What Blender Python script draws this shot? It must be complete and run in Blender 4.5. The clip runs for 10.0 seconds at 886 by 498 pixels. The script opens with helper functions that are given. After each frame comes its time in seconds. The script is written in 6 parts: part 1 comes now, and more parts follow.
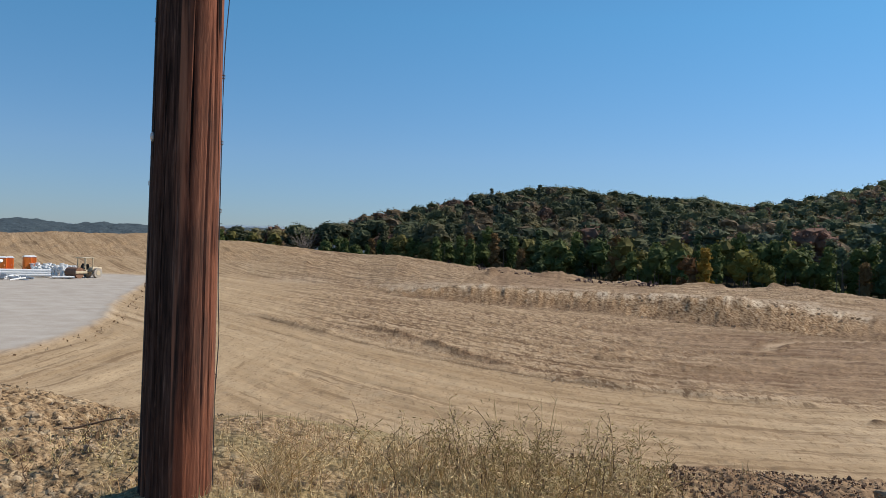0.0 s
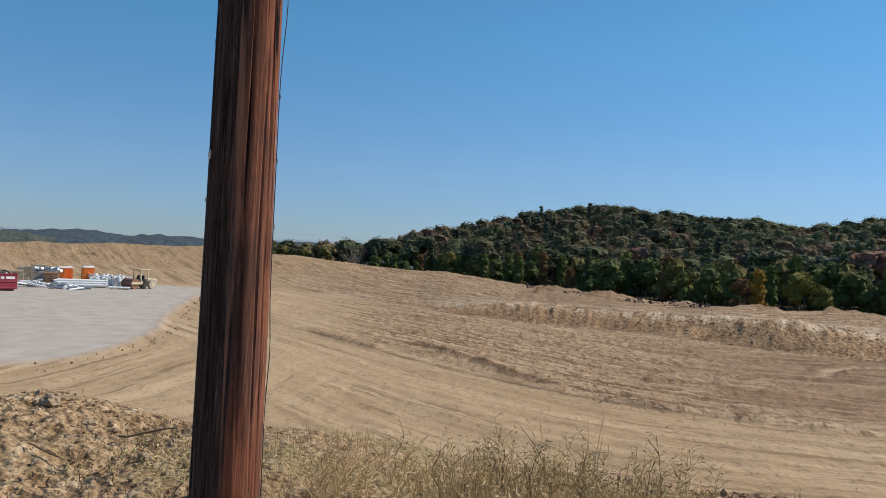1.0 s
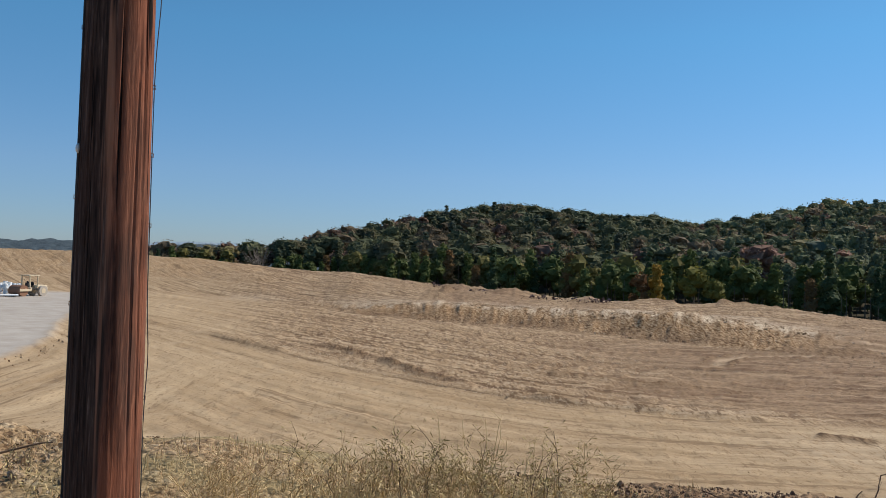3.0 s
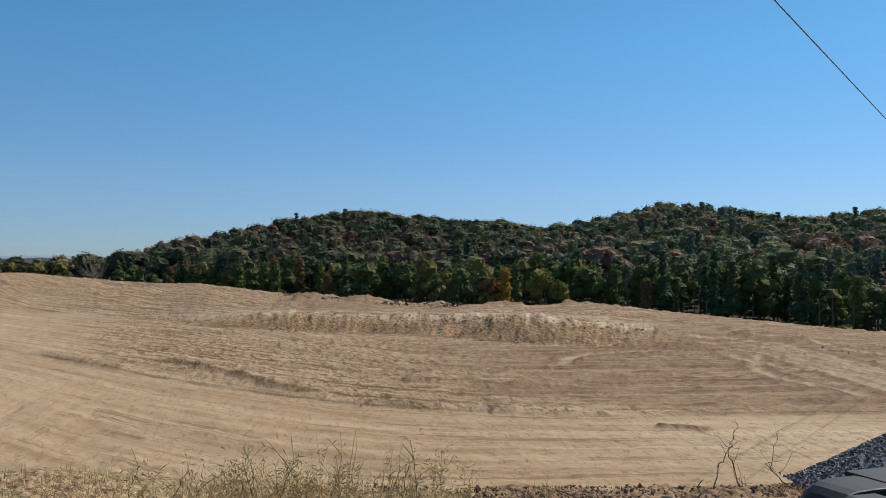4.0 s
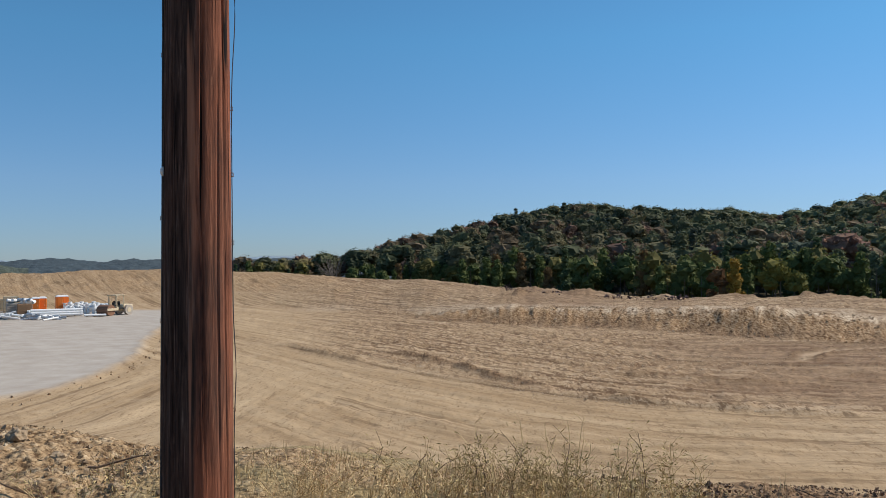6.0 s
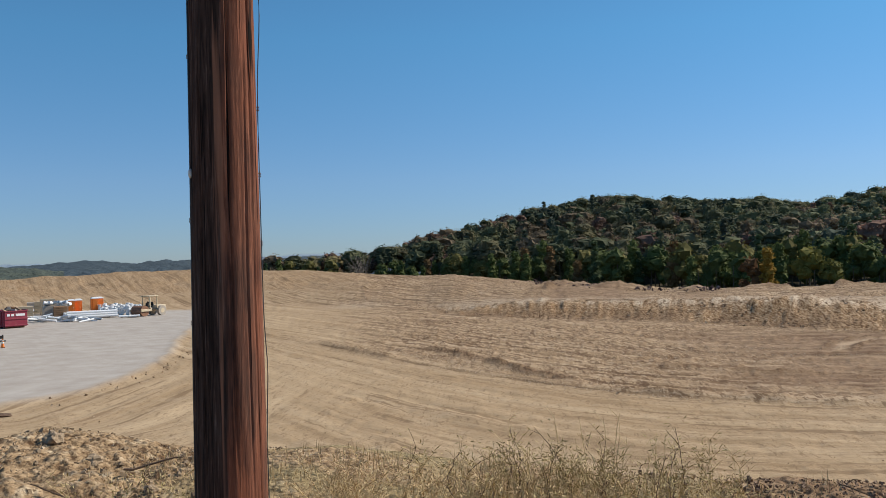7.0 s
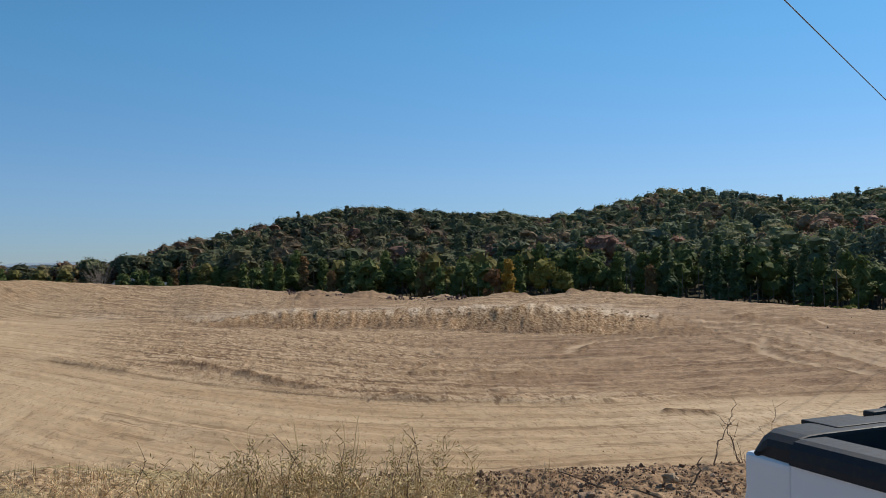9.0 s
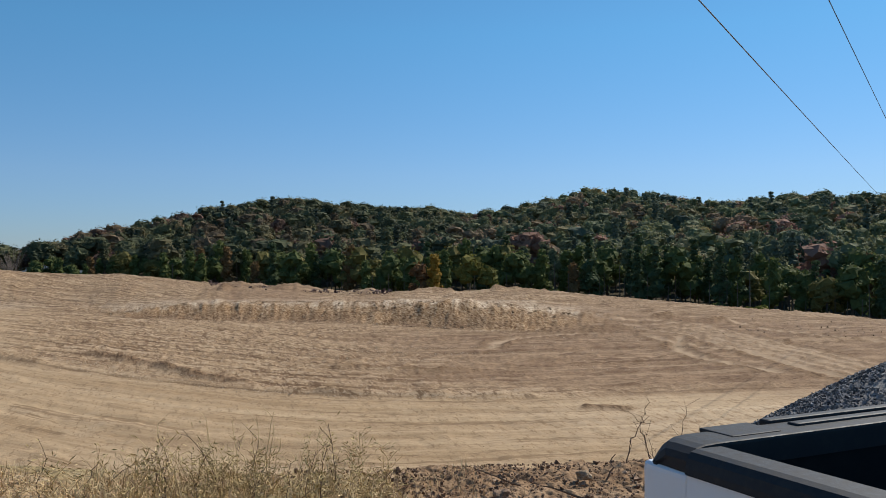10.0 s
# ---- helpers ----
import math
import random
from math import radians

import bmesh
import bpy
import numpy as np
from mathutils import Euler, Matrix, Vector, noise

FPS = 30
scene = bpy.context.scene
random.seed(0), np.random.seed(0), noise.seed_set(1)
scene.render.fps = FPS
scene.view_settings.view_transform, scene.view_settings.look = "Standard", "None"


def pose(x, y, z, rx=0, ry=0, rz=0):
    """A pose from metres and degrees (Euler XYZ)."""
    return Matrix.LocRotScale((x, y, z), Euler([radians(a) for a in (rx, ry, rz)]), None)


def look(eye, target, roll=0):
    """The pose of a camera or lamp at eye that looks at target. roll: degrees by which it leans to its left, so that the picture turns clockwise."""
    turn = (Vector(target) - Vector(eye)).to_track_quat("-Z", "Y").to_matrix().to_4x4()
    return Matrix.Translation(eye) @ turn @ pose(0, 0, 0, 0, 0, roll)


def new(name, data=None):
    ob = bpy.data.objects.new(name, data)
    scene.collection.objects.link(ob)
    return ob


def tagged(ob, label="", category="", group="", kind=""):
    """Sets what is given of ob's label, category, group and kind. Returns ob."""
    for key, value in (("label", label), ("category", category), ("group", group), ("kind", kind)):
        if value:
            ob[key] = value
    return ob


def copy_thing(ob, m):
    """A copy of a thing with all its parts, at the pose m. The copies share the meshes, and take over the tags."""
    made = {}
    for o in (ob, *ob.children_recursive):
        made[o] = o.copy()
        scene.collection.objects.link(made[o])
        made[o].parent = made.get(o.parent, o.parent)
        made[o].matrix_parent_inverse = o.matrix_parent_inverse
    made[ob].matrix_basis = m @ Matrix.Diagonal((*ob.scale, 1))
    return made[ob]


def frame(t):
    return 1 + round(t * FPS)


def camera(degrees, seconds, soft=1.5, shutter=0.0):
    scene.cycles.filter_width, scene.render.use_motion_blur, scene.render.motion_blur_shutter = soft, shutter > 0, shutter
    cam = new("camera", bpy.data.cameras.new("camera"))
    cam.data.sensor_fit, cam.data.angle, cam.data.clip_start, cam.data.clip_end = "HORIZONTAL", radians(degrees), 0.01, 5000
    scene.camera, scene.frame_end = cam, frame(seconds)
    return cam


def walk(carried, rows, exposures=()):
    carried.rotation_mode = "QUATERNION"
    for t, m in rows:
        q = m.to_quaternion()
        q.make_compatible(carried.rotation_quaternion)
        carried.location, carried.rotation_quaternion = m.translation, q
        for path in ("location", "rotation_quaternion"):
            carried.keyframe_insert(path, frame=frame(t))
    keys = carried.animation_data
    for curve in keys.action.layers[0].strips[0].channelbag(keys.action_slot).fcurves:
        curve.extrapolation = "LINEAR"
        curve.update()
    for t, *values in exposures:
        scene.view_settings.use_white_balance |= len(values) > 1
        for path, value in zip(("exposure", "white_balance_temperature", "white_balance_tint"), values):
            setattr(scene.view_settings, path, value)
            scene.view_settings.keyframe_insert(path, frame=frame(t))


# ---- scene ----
cam = camera(55.6, 10.0, 0.6)
PATH = [
    (0, (0.017, 0.045, 1.669), (0.019, 2.045, 1.659), 2.0),
    (0.5, (0.032, -0.004, 1.674), (-0.075, 1.993, 1.678), 2.5),
    (1, (0.018, 0.009, 1.679), (-0.097, 2.005, 1.704), 2.9),
    (1.5, (0.024, 0.007, 1.677), (-0.118, 2.001, 1.712), 2.9),
    (2, (0.045, 0.013, 1.67), (-0.045, 2.01, 1.707), 3.1),
    (2.2, (0.044, 0.02, 1.67), (-0.023, 2.019, 1.703), 3.0),
    (3.3, (0.112, 0.156, 1.666), (0.303, 2.146, 1.698), 1.4),
    (3.5, (0.113, 0.159, 1.67), (0.367, 2.143, 1.698), 1.1),
    (4, (0.11, 0.247, 1.672), (0.565, 2.194, 1.729), 0.5),
    (4.5, (0.104, 0.238, 1.683), (0.585, 2.178, 1.759), -0.4),
    (5, (0.118, 0.198, 1.671), (0.611, 2.134, 1.75), -0.0),
    (5.5, (0.088, 0.195, 1.675), (0.389, 2.171, 1.741), -0.4),
    (6, (0.073, 0.105, 1.669), (0.012, 2.104, 1.712), -0.5),
    (6.2, (0.085, 0.135, 1.689), (-0.046, 2.13, 1.727), -1.0),
    (7.3, (0.044, 0.161, 1.677), (-0.09, 2.156, 1.71), -1.9),
    (7.5, (0.035, 0.159, 1.68), (-0.124, 2.152, 1.715), -2.1),
    (8, (0.039, 0.153, 1.678), (-0.127, 2.145, 1.718), -2.1),
    (8.5, (0.083, 0.143, 1.645), (0.192, 2.139, 1.681), -1.7),
    (9, (0.144, 0.165, 1.635), (0.592, 2.114, 1.677), -1.4),
    (9.5, (0.177, 0.19, 1.654), (0.763, 2.103, 1.684), -0.6),
    (10, (0.189, 0.19, 1.649), (0.805, 2.093, 1.675), -0.2),
]
walk(cam, [(t, look(eye, target, roll)) for t, eye, target, roll in PATH])

# ---------------------------------------------------------------- light
SUN_AZ, SUN_EL = 66.0, 43.0
sun_dir = Vector((math.sin(radians(SUN_AZ)) * math.cos(radians(SUN_EL)), math.cos(radians(SUN_AZ)) * math.cos(radians(SUN_EL)), math.sin(radians(SUN_EL))))
world = bpy.data.worlds.new("sky")
scene.world = world
world.use_nodes = True
wn = world.node_tree
sky = wn.nodes.new("ShaderNodeTexSky")
sky.sky_type = "NISHITA"
sky.sun_disc = False
sky.sun_elevation = radians(SUN_EL)
sky.sun_rotation = radians(SUN_AZ)
sky.altitude = 1200
sky.air_density = 1.0
sky.dust_density = 0.3
sky.ozone_density = 4.0
tone = wn.nodes.new("ShaderNodeMix")
tone.data_type, tone.blend_type = "RGBA", "MULTIPLY"
tone.inputs[0].default_value = 1.0
# clear autumn air: greyer blue towards the horizon, cyan blue above
upward = wn.nodes.new("ShaderNodeSeparateXYZ")
wn.links.new(wn.nodes.new("ShaderNodeTexCoord").outputs["Generated"], upward.inputs[0])
hue = wn.nodes.new("ShaderNodeValToRGB")
hue.color_ramp.elements.new(0.1)
for stop, at, tint in zip(hue.color_ramp.elements, (0.0, 0.1, 0.26), ((0.53, 0.63, 0.84, 1), (0.68, 0.83, 0.98, 1), (0.62, 1.07, 1.16, 1))):
    stop.position, stop.color = at, tint
wn.links.new(upward.outputs["Z"], hue.inputs["Fac"])
wn.links.new(hue.outputs["Color"], tone.inputs[7])
wn.links.new(sky.outputs["Color"], tone.inputs[6])
wn.nodes["Background"].inputs["Strength"].default_value = 0.1
wn.links.new(tone.outputs[2], wn.nodes["Background"].inputs["Color"])
sun = new("sun", bpy.data.lights.new("sun", "SUN"))
sun.data.energy, sun.data.angle, sun.data.color = 5.0, radians(0.53), (1.0, 0.93, 0.82)
sun.matrix_world = look(sun_dir * 200, (0, 0, 0))
scene.view_settings.exposure = 0.0

rng = np.random.default_rng(7)


# ---------------------------------------------------------------- materials
def mat(name):
    m = bpy.data.materials.new(name)
    m.use_nodes = True
    nt = m.node_tree
    return m, nt, nt.nodes["Principled BSDF"]


def node(nt, kind, **sets):
    n = nt.nodes.new(kind)
    for k, v in sets.items():
        if k in n.inputs:
            n.inputs[k].default_value = v
    return n


def ramp(nt, fac, stops):
    n = nt.nodes.new("ShaderNodeValToRGB")
    el = n.color_ramp.elements
    while len(el) < len(stops):
        el.new(0.5)
    for e, (p, c) in zip(el, stops):
        e.position, e.color = p, (*c, 1) if len(c) == 3 else c
    nt.links.new(fac, n.inputs["Fac"])
    return n.outputs["Color"]


def grey(v):
    return (v, v, v)


def noise_tex(nt, scale, detail=4, rough=0.55, vec=None, distort=0.0):
    n = nt.nodes.new("ShaderNodeTexNoise")
    n.inputs["Scale"].default_value, n.inputs["Detail"].default_value = scale, detail
    n.inputs["Roughness"].default_value, n.inputs["Distortion"].default_value = rough, distort
    if vec is not None:
        nt.links.new(vec, n.inputs["Vector"])
    return n.outputs["Fac"]


def coords(nt, kind="Object", scale=(1, 1, 1)):
    tc = nt.nodes.new("ShaderNodeTexCoord")
    mp = nt.nodes.new("ShaderNodeMapping")
    mp.inputs["Scale"].default_value = scale
    nt.links.new(tc.outputs[kind], mp.inputs["Vector"])
    return mp.outputs["Vector"]


def blend(nt, fac, a, b, kind="MIX"):
    n = nt.nodes.new("ShaderNodeMix")
    n.data_type, n.blend_type = "RGBA", kind
    for sock, v in ((n.inputs[0], fac), (n.inputs[6], a), (n.inputs[7], b)):
        if isinstance(v, (int, float)):
            sock.default_value = v
        elif isinstance(v, tuple):
            sock.default_value = (*v, 1)
        else:
            nt.links.new(v, sock)
    return n.outputs[2]


def bump(nt, bsdf, height, strength=0.5, dist=0.02):
    b = nt.nodes.new("ShaderNodeBump")
    b.inputs["Strength"].default_value, b.inputs["Distance"].default_value = strength, dist
    nt.links.new(height, b.inputs["Height"])
    nt.links.new(b.outputs["Normal"], bsdf.inputs["Normal"])


def attr(nt, name, out="Fac"):
    n = nt.nodes.new("ShaderNodeAttribute")
    n.attribute_name = name
    return n.outputs[out]


def plain(name, color, rough=0.6, metal=0.0, wear=0.25, scale=3.0, bumpy=0.0):
    """Paint, plastic or metal with blotches and fine dirt."""
    m, nt, b = mat(name)
    v = coords(nt)
    n1, n2 = noise_tex(nt, scale, 5, 0.6, v), noise_tex(nt, scale * 9, 3, 0.6, v)
    dirty = tuple(0.55 * c + 0.45 * d for c, d in zip(color, (0.25, 0.2, 0.14)))
    c = blend(nt, ramp(nt, n1, [(0.45, grey(0)), (0.75, grey(wear))]), color, dirty)
    c = blend(nt, ramp(nt, n2, [(0.35, grey(0.0)), (0.8, grey(wear * 0.8))]), c, tuple(0.7 * x for x in color))
    nt.links.new(c, b.inputs["Base Color"])
    nt.links.new(ramp(nt, n1, [(0.2, grey(max(rough - 0.12, 0.02))), (0.8, grey(min(rough + 0.15, 1)))]), b.inputs["Roughness"])
    b.inputs["Metallic"].default_value = metal
    if bumpy:
        bump(nt, b, n2, 0.5, bumpy)
    return m


def make_ground_mat():
    m, nt, b = mat("graded_earth")
    pos = coords(nt)
    flow = attr(nt, "flow", "Vector")
    big = noise_tex(nt, 0.045, 4, 0.6, pos)
    mid = noise_tex(nt, 0.5, 5, 0.62, pos)
    fine = noise_tex(nt, 7.0, 5, 0.7, pos)
    grit = noise_tex(nt, 38.0, 3, 0.7, pos)
    mp = nt.nodes.new("ShaderNodeMapping")
    mp.inputs["Scale"].default_value = (0.55, 0.03, 1)
    nt.links.new(flow, mp.inputs["Vector"])
    streak = noise_tex(nt, 1.0, 6, 0.72, mp.outputs["Vector"], 0.3)
    mp2 = nt.nodes.new("ShaderNodeMapping")
    mp2.inputs["Scale"].default_value = (1.5, 0.08, 1)
    nt.links.new(flow, mp2.inputs["Vector"])
    streak2 = noise_tex(nt, 1.0, 4, 0.65, mp2.outputs["Vector"], 0.2)
    # the tracks round the pad take over at its corner
    bend, loop = attr(nt, "bend", "Vector"), attr(nt, "loop")
    pair = []
    for scale, detail, rough, first in (((0.5, 0.03, 1), 6, 0.72, streak), ((1.4, 0.08, 1), 4, 0.65, streak2)):
        mq = nt.nodes.new("ShaderNodeMapping")
        mq.inputs["Scale"].default_value = scale
        nt.links.new(bend, mq.inputs["Vector"])
        pair.append(blend(nt, loop, first, noise_tex(nt, 1.0, detail, rough, mq.outputs["Vector"], 0.3)))
    streak, streak2 = pair
    dirt = ramp(nt, streak, [(0.34, (0.33, 0.228, 0.133)), (0.45, (0.46, 0.335, 0.208)), (0.57, (0.57, 0.428, 0.275)), (0.7, (0.65, 0.51, 0.35))])
    dirt = blend(nt, ramp(nt, big, [(0.35, grey(0)), (0.7, grey(0.4))]), dirt, (0.40, 0.275, 0.155))
    dirt = blend(nt, ramp(nt, streak2, [(0.37, grey(0.75)), (0.44, grey(0))]), dirt, (0.25, 0.165, 0.095))
    dirt = blend(nt, ramp(nt, fine, [(0.3, grey(0.5)), (0.47, grey(0))]), dirt, (0.2, 0.13, 0.075))
    dirt = blend(nt, ramp(nt, mid, [(0.55, grey(0)), (0.75, grey(0.4))]), dirt, (0.58, 0.46, 0.32))
    # soil torn up by tracks: browner, with dark furrows and dry clods
    torn = ramp(nt, streak2, [(0.38, (0.11, 0.064, 0.036)), (0.44, (0.28, 0.185, 0.108)), (0.5, (0.43, 0.305, 0.187)), (0.57, (0.53, 0.39, 0.25)), (0.65, (0.66, 0.51, 0.35))])
    # dark specks here paint in the small shadows between clods
    torn = blend(nt, ramp(nt, fine, [(0.36, grey(0.7)), (0.46, grey(0))]), torn, (0.15, 0.09, 0.05))
    torn = blend(nt, ramp(nt, fine, [(0.6, grey(0)), (0.75, grey(0.7))]), torn, (0.55, 0.44, 0.32))
    torn = blend(nt, ramp(nt, mid, [(0.4, grey(0.4)), (0.6, grey(0))]), torn, (0.24, 0.15, 0.085))
    c = blend(nt, attr(nt, "torn"), dirt, torn)
    # dark brown specks painted in for the shadows of clods in dry soil
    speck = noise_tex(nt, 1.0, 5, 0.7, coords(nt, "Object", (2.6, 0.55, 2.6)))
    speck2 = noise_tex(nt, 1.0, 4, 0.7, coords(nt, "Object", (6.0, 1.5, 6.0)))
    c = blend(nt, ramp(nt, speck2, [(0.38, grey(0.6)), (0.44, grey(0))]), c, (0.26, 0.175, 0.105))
    clod_shade = nt.nodes.new("ShaderNodeMath")
    clod_shade.operation = "MULTIPLY"
    nt.links.new(ramp(nt, speck, [(0.41, grey(0.9)), (0.48, grey(0))]), clod_shade.inputs[0])
    nt.links.new(attr(nt, "torn"), clod_shade.inputs[1])
    c = blend(nt, clod_shade.outputs[0], c, (0.155, 0.092, 0.052))
    glint = nt.nodes.new("ShaderNodeMath")
    glint.operation = "MULTIPLY"
    nt.links.new(ramp(nt, speck2, [(0.56, grey(0)), (0.62, grey(0.65))]), glint.inputs[0])
    nt.links.new(attr(nt, "torn"), glint.inputs[1])
    c = blend(nt, glint.outputs[0], c, (0.6, 0.47, 0.33))
    # broken rock with pale dust, its darkest specks put in as shadow
    rock = ramp(nt, speck2, [(0.4, (0.12, 0.062, 0.03)), (0.48, (0.32, 0.195, 0.1)), (0.56, (0.42, 0.295, 0.18)), (0.64, (0.62, 0.48, 0.33))])
    c = blend(nt, attr(nt, "rocky"), c, rock)
    pale = blend(nt, ramp(nt, speck2, [(0.42, grey(0.0)), (0.52, grey(1))]), (0.3, 0.205, 0.125), (0.68, 0.57, 0.44))
    c = blend(nt, attr(nt, "pale"), c, pale)
    # crushed stone pad
    stone = ramp(nt, mid, [(0.3, (0.43, 0.385, 0.345)), (0.7, (0.55, 0.51, 0.47))])
    stone = blend(nt, ramp(nt, streak2, [(0.3, grey(0.25)), (0.55, grey(0))]), stone, (0.38, 0.34, 0.3))
    c = blend(nt, attr(nt, "pad"), c, stone)
    # loose bank soil, with shadows between its clods painted as dark specks
    loose = ramp(nt, fine, [(0.38, (0.12, 0.07, 0.038)), (0.45, (0.33, 0.225, 0.13)), (0.55, (0.46, 0.33, 0.2)), (0.68, (0.62, 0.5, 0.35))])
    loose = blend(nt, ramp(nt, grit, [(0.4, grey(0.8)), (0.47, grey(0))]), loose, (0.12, 0.07, 0.04))
    c = blend(nt, attr(nt, "bank"), c, loose)
    # redder subsoil
    red = blend(nt, ramp(nt, mid, [(0.35, grey(0)), (0.65, grey(1))]), (0.19, 0.117, 0.07), (0.36, 0.243, 0.153))
    red = blend(nt, ramp(nt, fine, [(0.35, grey(0.8)), (0.52, grey(0))]), red, (0.1, 0.055, 0.033))
    mp4 = nt.nodes.new("ShaderNodeMapping")
    mp4.inputs["Scale"].default_value = (0.9, 0.035, 1)
    nt.links.new(flow, mp4.inputs["Vector"])
    lines = noise_tex(nt, 1.0, 5, 0.75, mp4.outputs["Vector"], 0.5)
    red = blend(nt, ramp(nt, lines, [(0.52, grey(0)), (0.58, grey(0.5))]), red, (0.48, 0.35, 0.23))
    c = blend(nt, attr(nt, "red"), c, red)
    # long thin dark furrow lines
    thin = nt.nodes.new("ShaderNodeMath")
    thin.operation = "MULTIPLY"
    nt.links.new(ramp(nt, lines, [(0.37, grey(0.85)), (0.41, grey(0))]), thin.inputs[0])
    nt.links.new(ramp(nt, attr(nt, "torn"), [(0.0, grey(0.25)), (0.5, grey(1))]), thin.inputs[1])
    thin2 = nt.nodes.new("ShaderNodeMath")
    thin2.operation = "MULTIPLY"
    nt.links.new(thin.outputs[0], thin2.inputs[0])
    nt.links.new(ramp(nt, attr(nt, "pad"), [(0.0, grey(1)), (0.3, grey(0))]), thin2.inputs[1])
    c = blend(nt, thin2.outputs[0], c, (0.17, 0.105, 0.06))
    # brown of moist furrows; also paints the shade of cut banks and bench foot
    damp_shade = blend(nt, ramp(nt, speck2, [(0.4, grey(0)), (0.58, grey(1))]), (0.105, 0.062, 0.036), (0.30, 0.195, 0.115))
    c = blend(nt, attr(nt, "furrow"), c, damp_shade)
    c = blend(nt, attr(nt, "tread"), c, (0.60, 0.46, 0.315))
    litter = ramp(nt, grit, [(0.3, (0.1, 0.075, 0.04)), (0.55, (0.36, 0.28, 0.15)), (0.75, (0.52, 0.43, 0.26))])
    c = blend(nt, attr(nt, "litter"), c, litter)
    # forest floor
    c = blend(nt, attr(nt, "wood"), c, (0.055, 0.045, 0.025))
    c = blend(nt, 1.0, c, (0.83, 0.80, 0.76), "MULTIPLY")
    nt.links.new(c, b.inputs["Base Color"])
    b.inputs["Roughness"].default_value = 0.95
    b.inputs["Specular IOR Level"].default_value = 0.1
    cell = nt.nodes.new("ShaderNodeTexVoronoi")
    cell.inputs["Scale"].default_value = 17.0
    nt.links.new(pos, cell.inputs["Vector"])
    clods = nt.nodes.new("ShaderNodeMath")
    clods.operation = "MULTIPLY"
    nt.links.new(cell.outputs["Distance"], clods.inputs[0])
    nt.links.new(attr(nt, "bank"), clods.inputs[1])
    add = nt.nodes.new("ShaderNodeMath")
    nt.links.new(fine, add.inputs[0])
    nt.links.new(streak2, add.inputs[1])
    low = nt.nodes.new("ShaderNodeMath")
    low.operation = "SUBTRACT"
    nt.links.new(add.outputs[0], low.inputs[0])
    nt.links.new(clods.outputs[0], low.inputs[1])
    bump(nt, b, low.outputs[0], 0.6, 0.05)
    return m


def make_wood_mat():
    m, nt, b = mat("weathered_pole_wood")
    v = coords(nt, "Object", (1, 1, 0.05))
    grain = noise_tex(nt, 60, 6, 0.7, v, 0.4)
    wide = noise_tex(nt, 11, 4, 0.6, v)
    blot = noise_tex(nt, 3.0, 4, 0.6, coords(nt, "Object", (1, 1, 0.4)))
    c = ramp(nt, grain, [(0.36, (0.030, 0.012, 0.009)), (0.47, (0.115, 0.042, 0.025)), (0.58, (0.22, 0.082, 0.046)), (0.7, (0.46, 0.2, 0.115))])
    # silvered streaks, and red heartwood where the surface has worn off
    c = blend(nt, ramp(nt, wide, [(0.46, grey(0)), (0.66, grey(0.6))]), c, (0.16, 0.085, 0.06))
    c = blend(nt, ramp(nt, blot, [(0.45, grey(0)), (0.68, grey(0.6))]), c, (0.37, 0.125, 0.066))
    c = blend(nt, ramp(nt, blot, [(0.3, grey(0.65)), (0.46, grey(0))]), c, (0.06, 0.036, 0.028))
    # grey-brown weathered face behind a long split, darkened to paint the pole's shaded side
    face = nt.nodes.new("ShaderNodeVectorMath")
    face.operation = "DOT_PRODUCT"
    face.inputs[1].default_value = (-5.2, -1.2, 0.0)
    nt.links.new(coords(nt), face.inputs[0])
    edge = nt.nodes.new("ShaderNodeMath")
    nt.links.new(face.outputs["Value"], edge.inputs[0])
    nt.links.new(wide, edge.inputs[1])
    shaded_face = ramp(nt, grain, [(0.38, (0.016, 0.012, 0.010)), (0.55, (0.06, 0.042, 0.034)), (0.7, (0.15, 0.115, 0.095))])
    c = blend(nt, ramp(nt, edge.outputs[0], [(0.5, grey(0)), (0.62, grey(0.85))]), c, shaded_face)
    crack = noise_tex(nt, 24, 3, 0.5, coords(nt, "Object", (1, 1, 0.022)), 0.6)
    split = ramp(nt, crack, [(0.33, grey(1)), (0.365, grey(0))])
    c = blend(nt, split, c, (0.010, 0.006, 0.005))
    c = blend(nt, ramp(nt, crack, [(0.62, grey(0)), (0.7, grey(0.6))]), c, (0.42, 0.19, 0.11))
    nt.links.new(c, b.inputs["Base Color"])
    b.inputs["Specular IOR Level"].default_value = 0.12
    b.inputs["Roughness"].default_value = 0.85
    low = nt.nodes.new("ShaderNodeMath")
    low.operation = "SUBTRACT"
    nt.links.new(grain, low.inputs[0])
    nt.links.new(split, low.inputs[1])
    bump(nt, b, low.outputs[0], 0.8, 0.008)
    return m


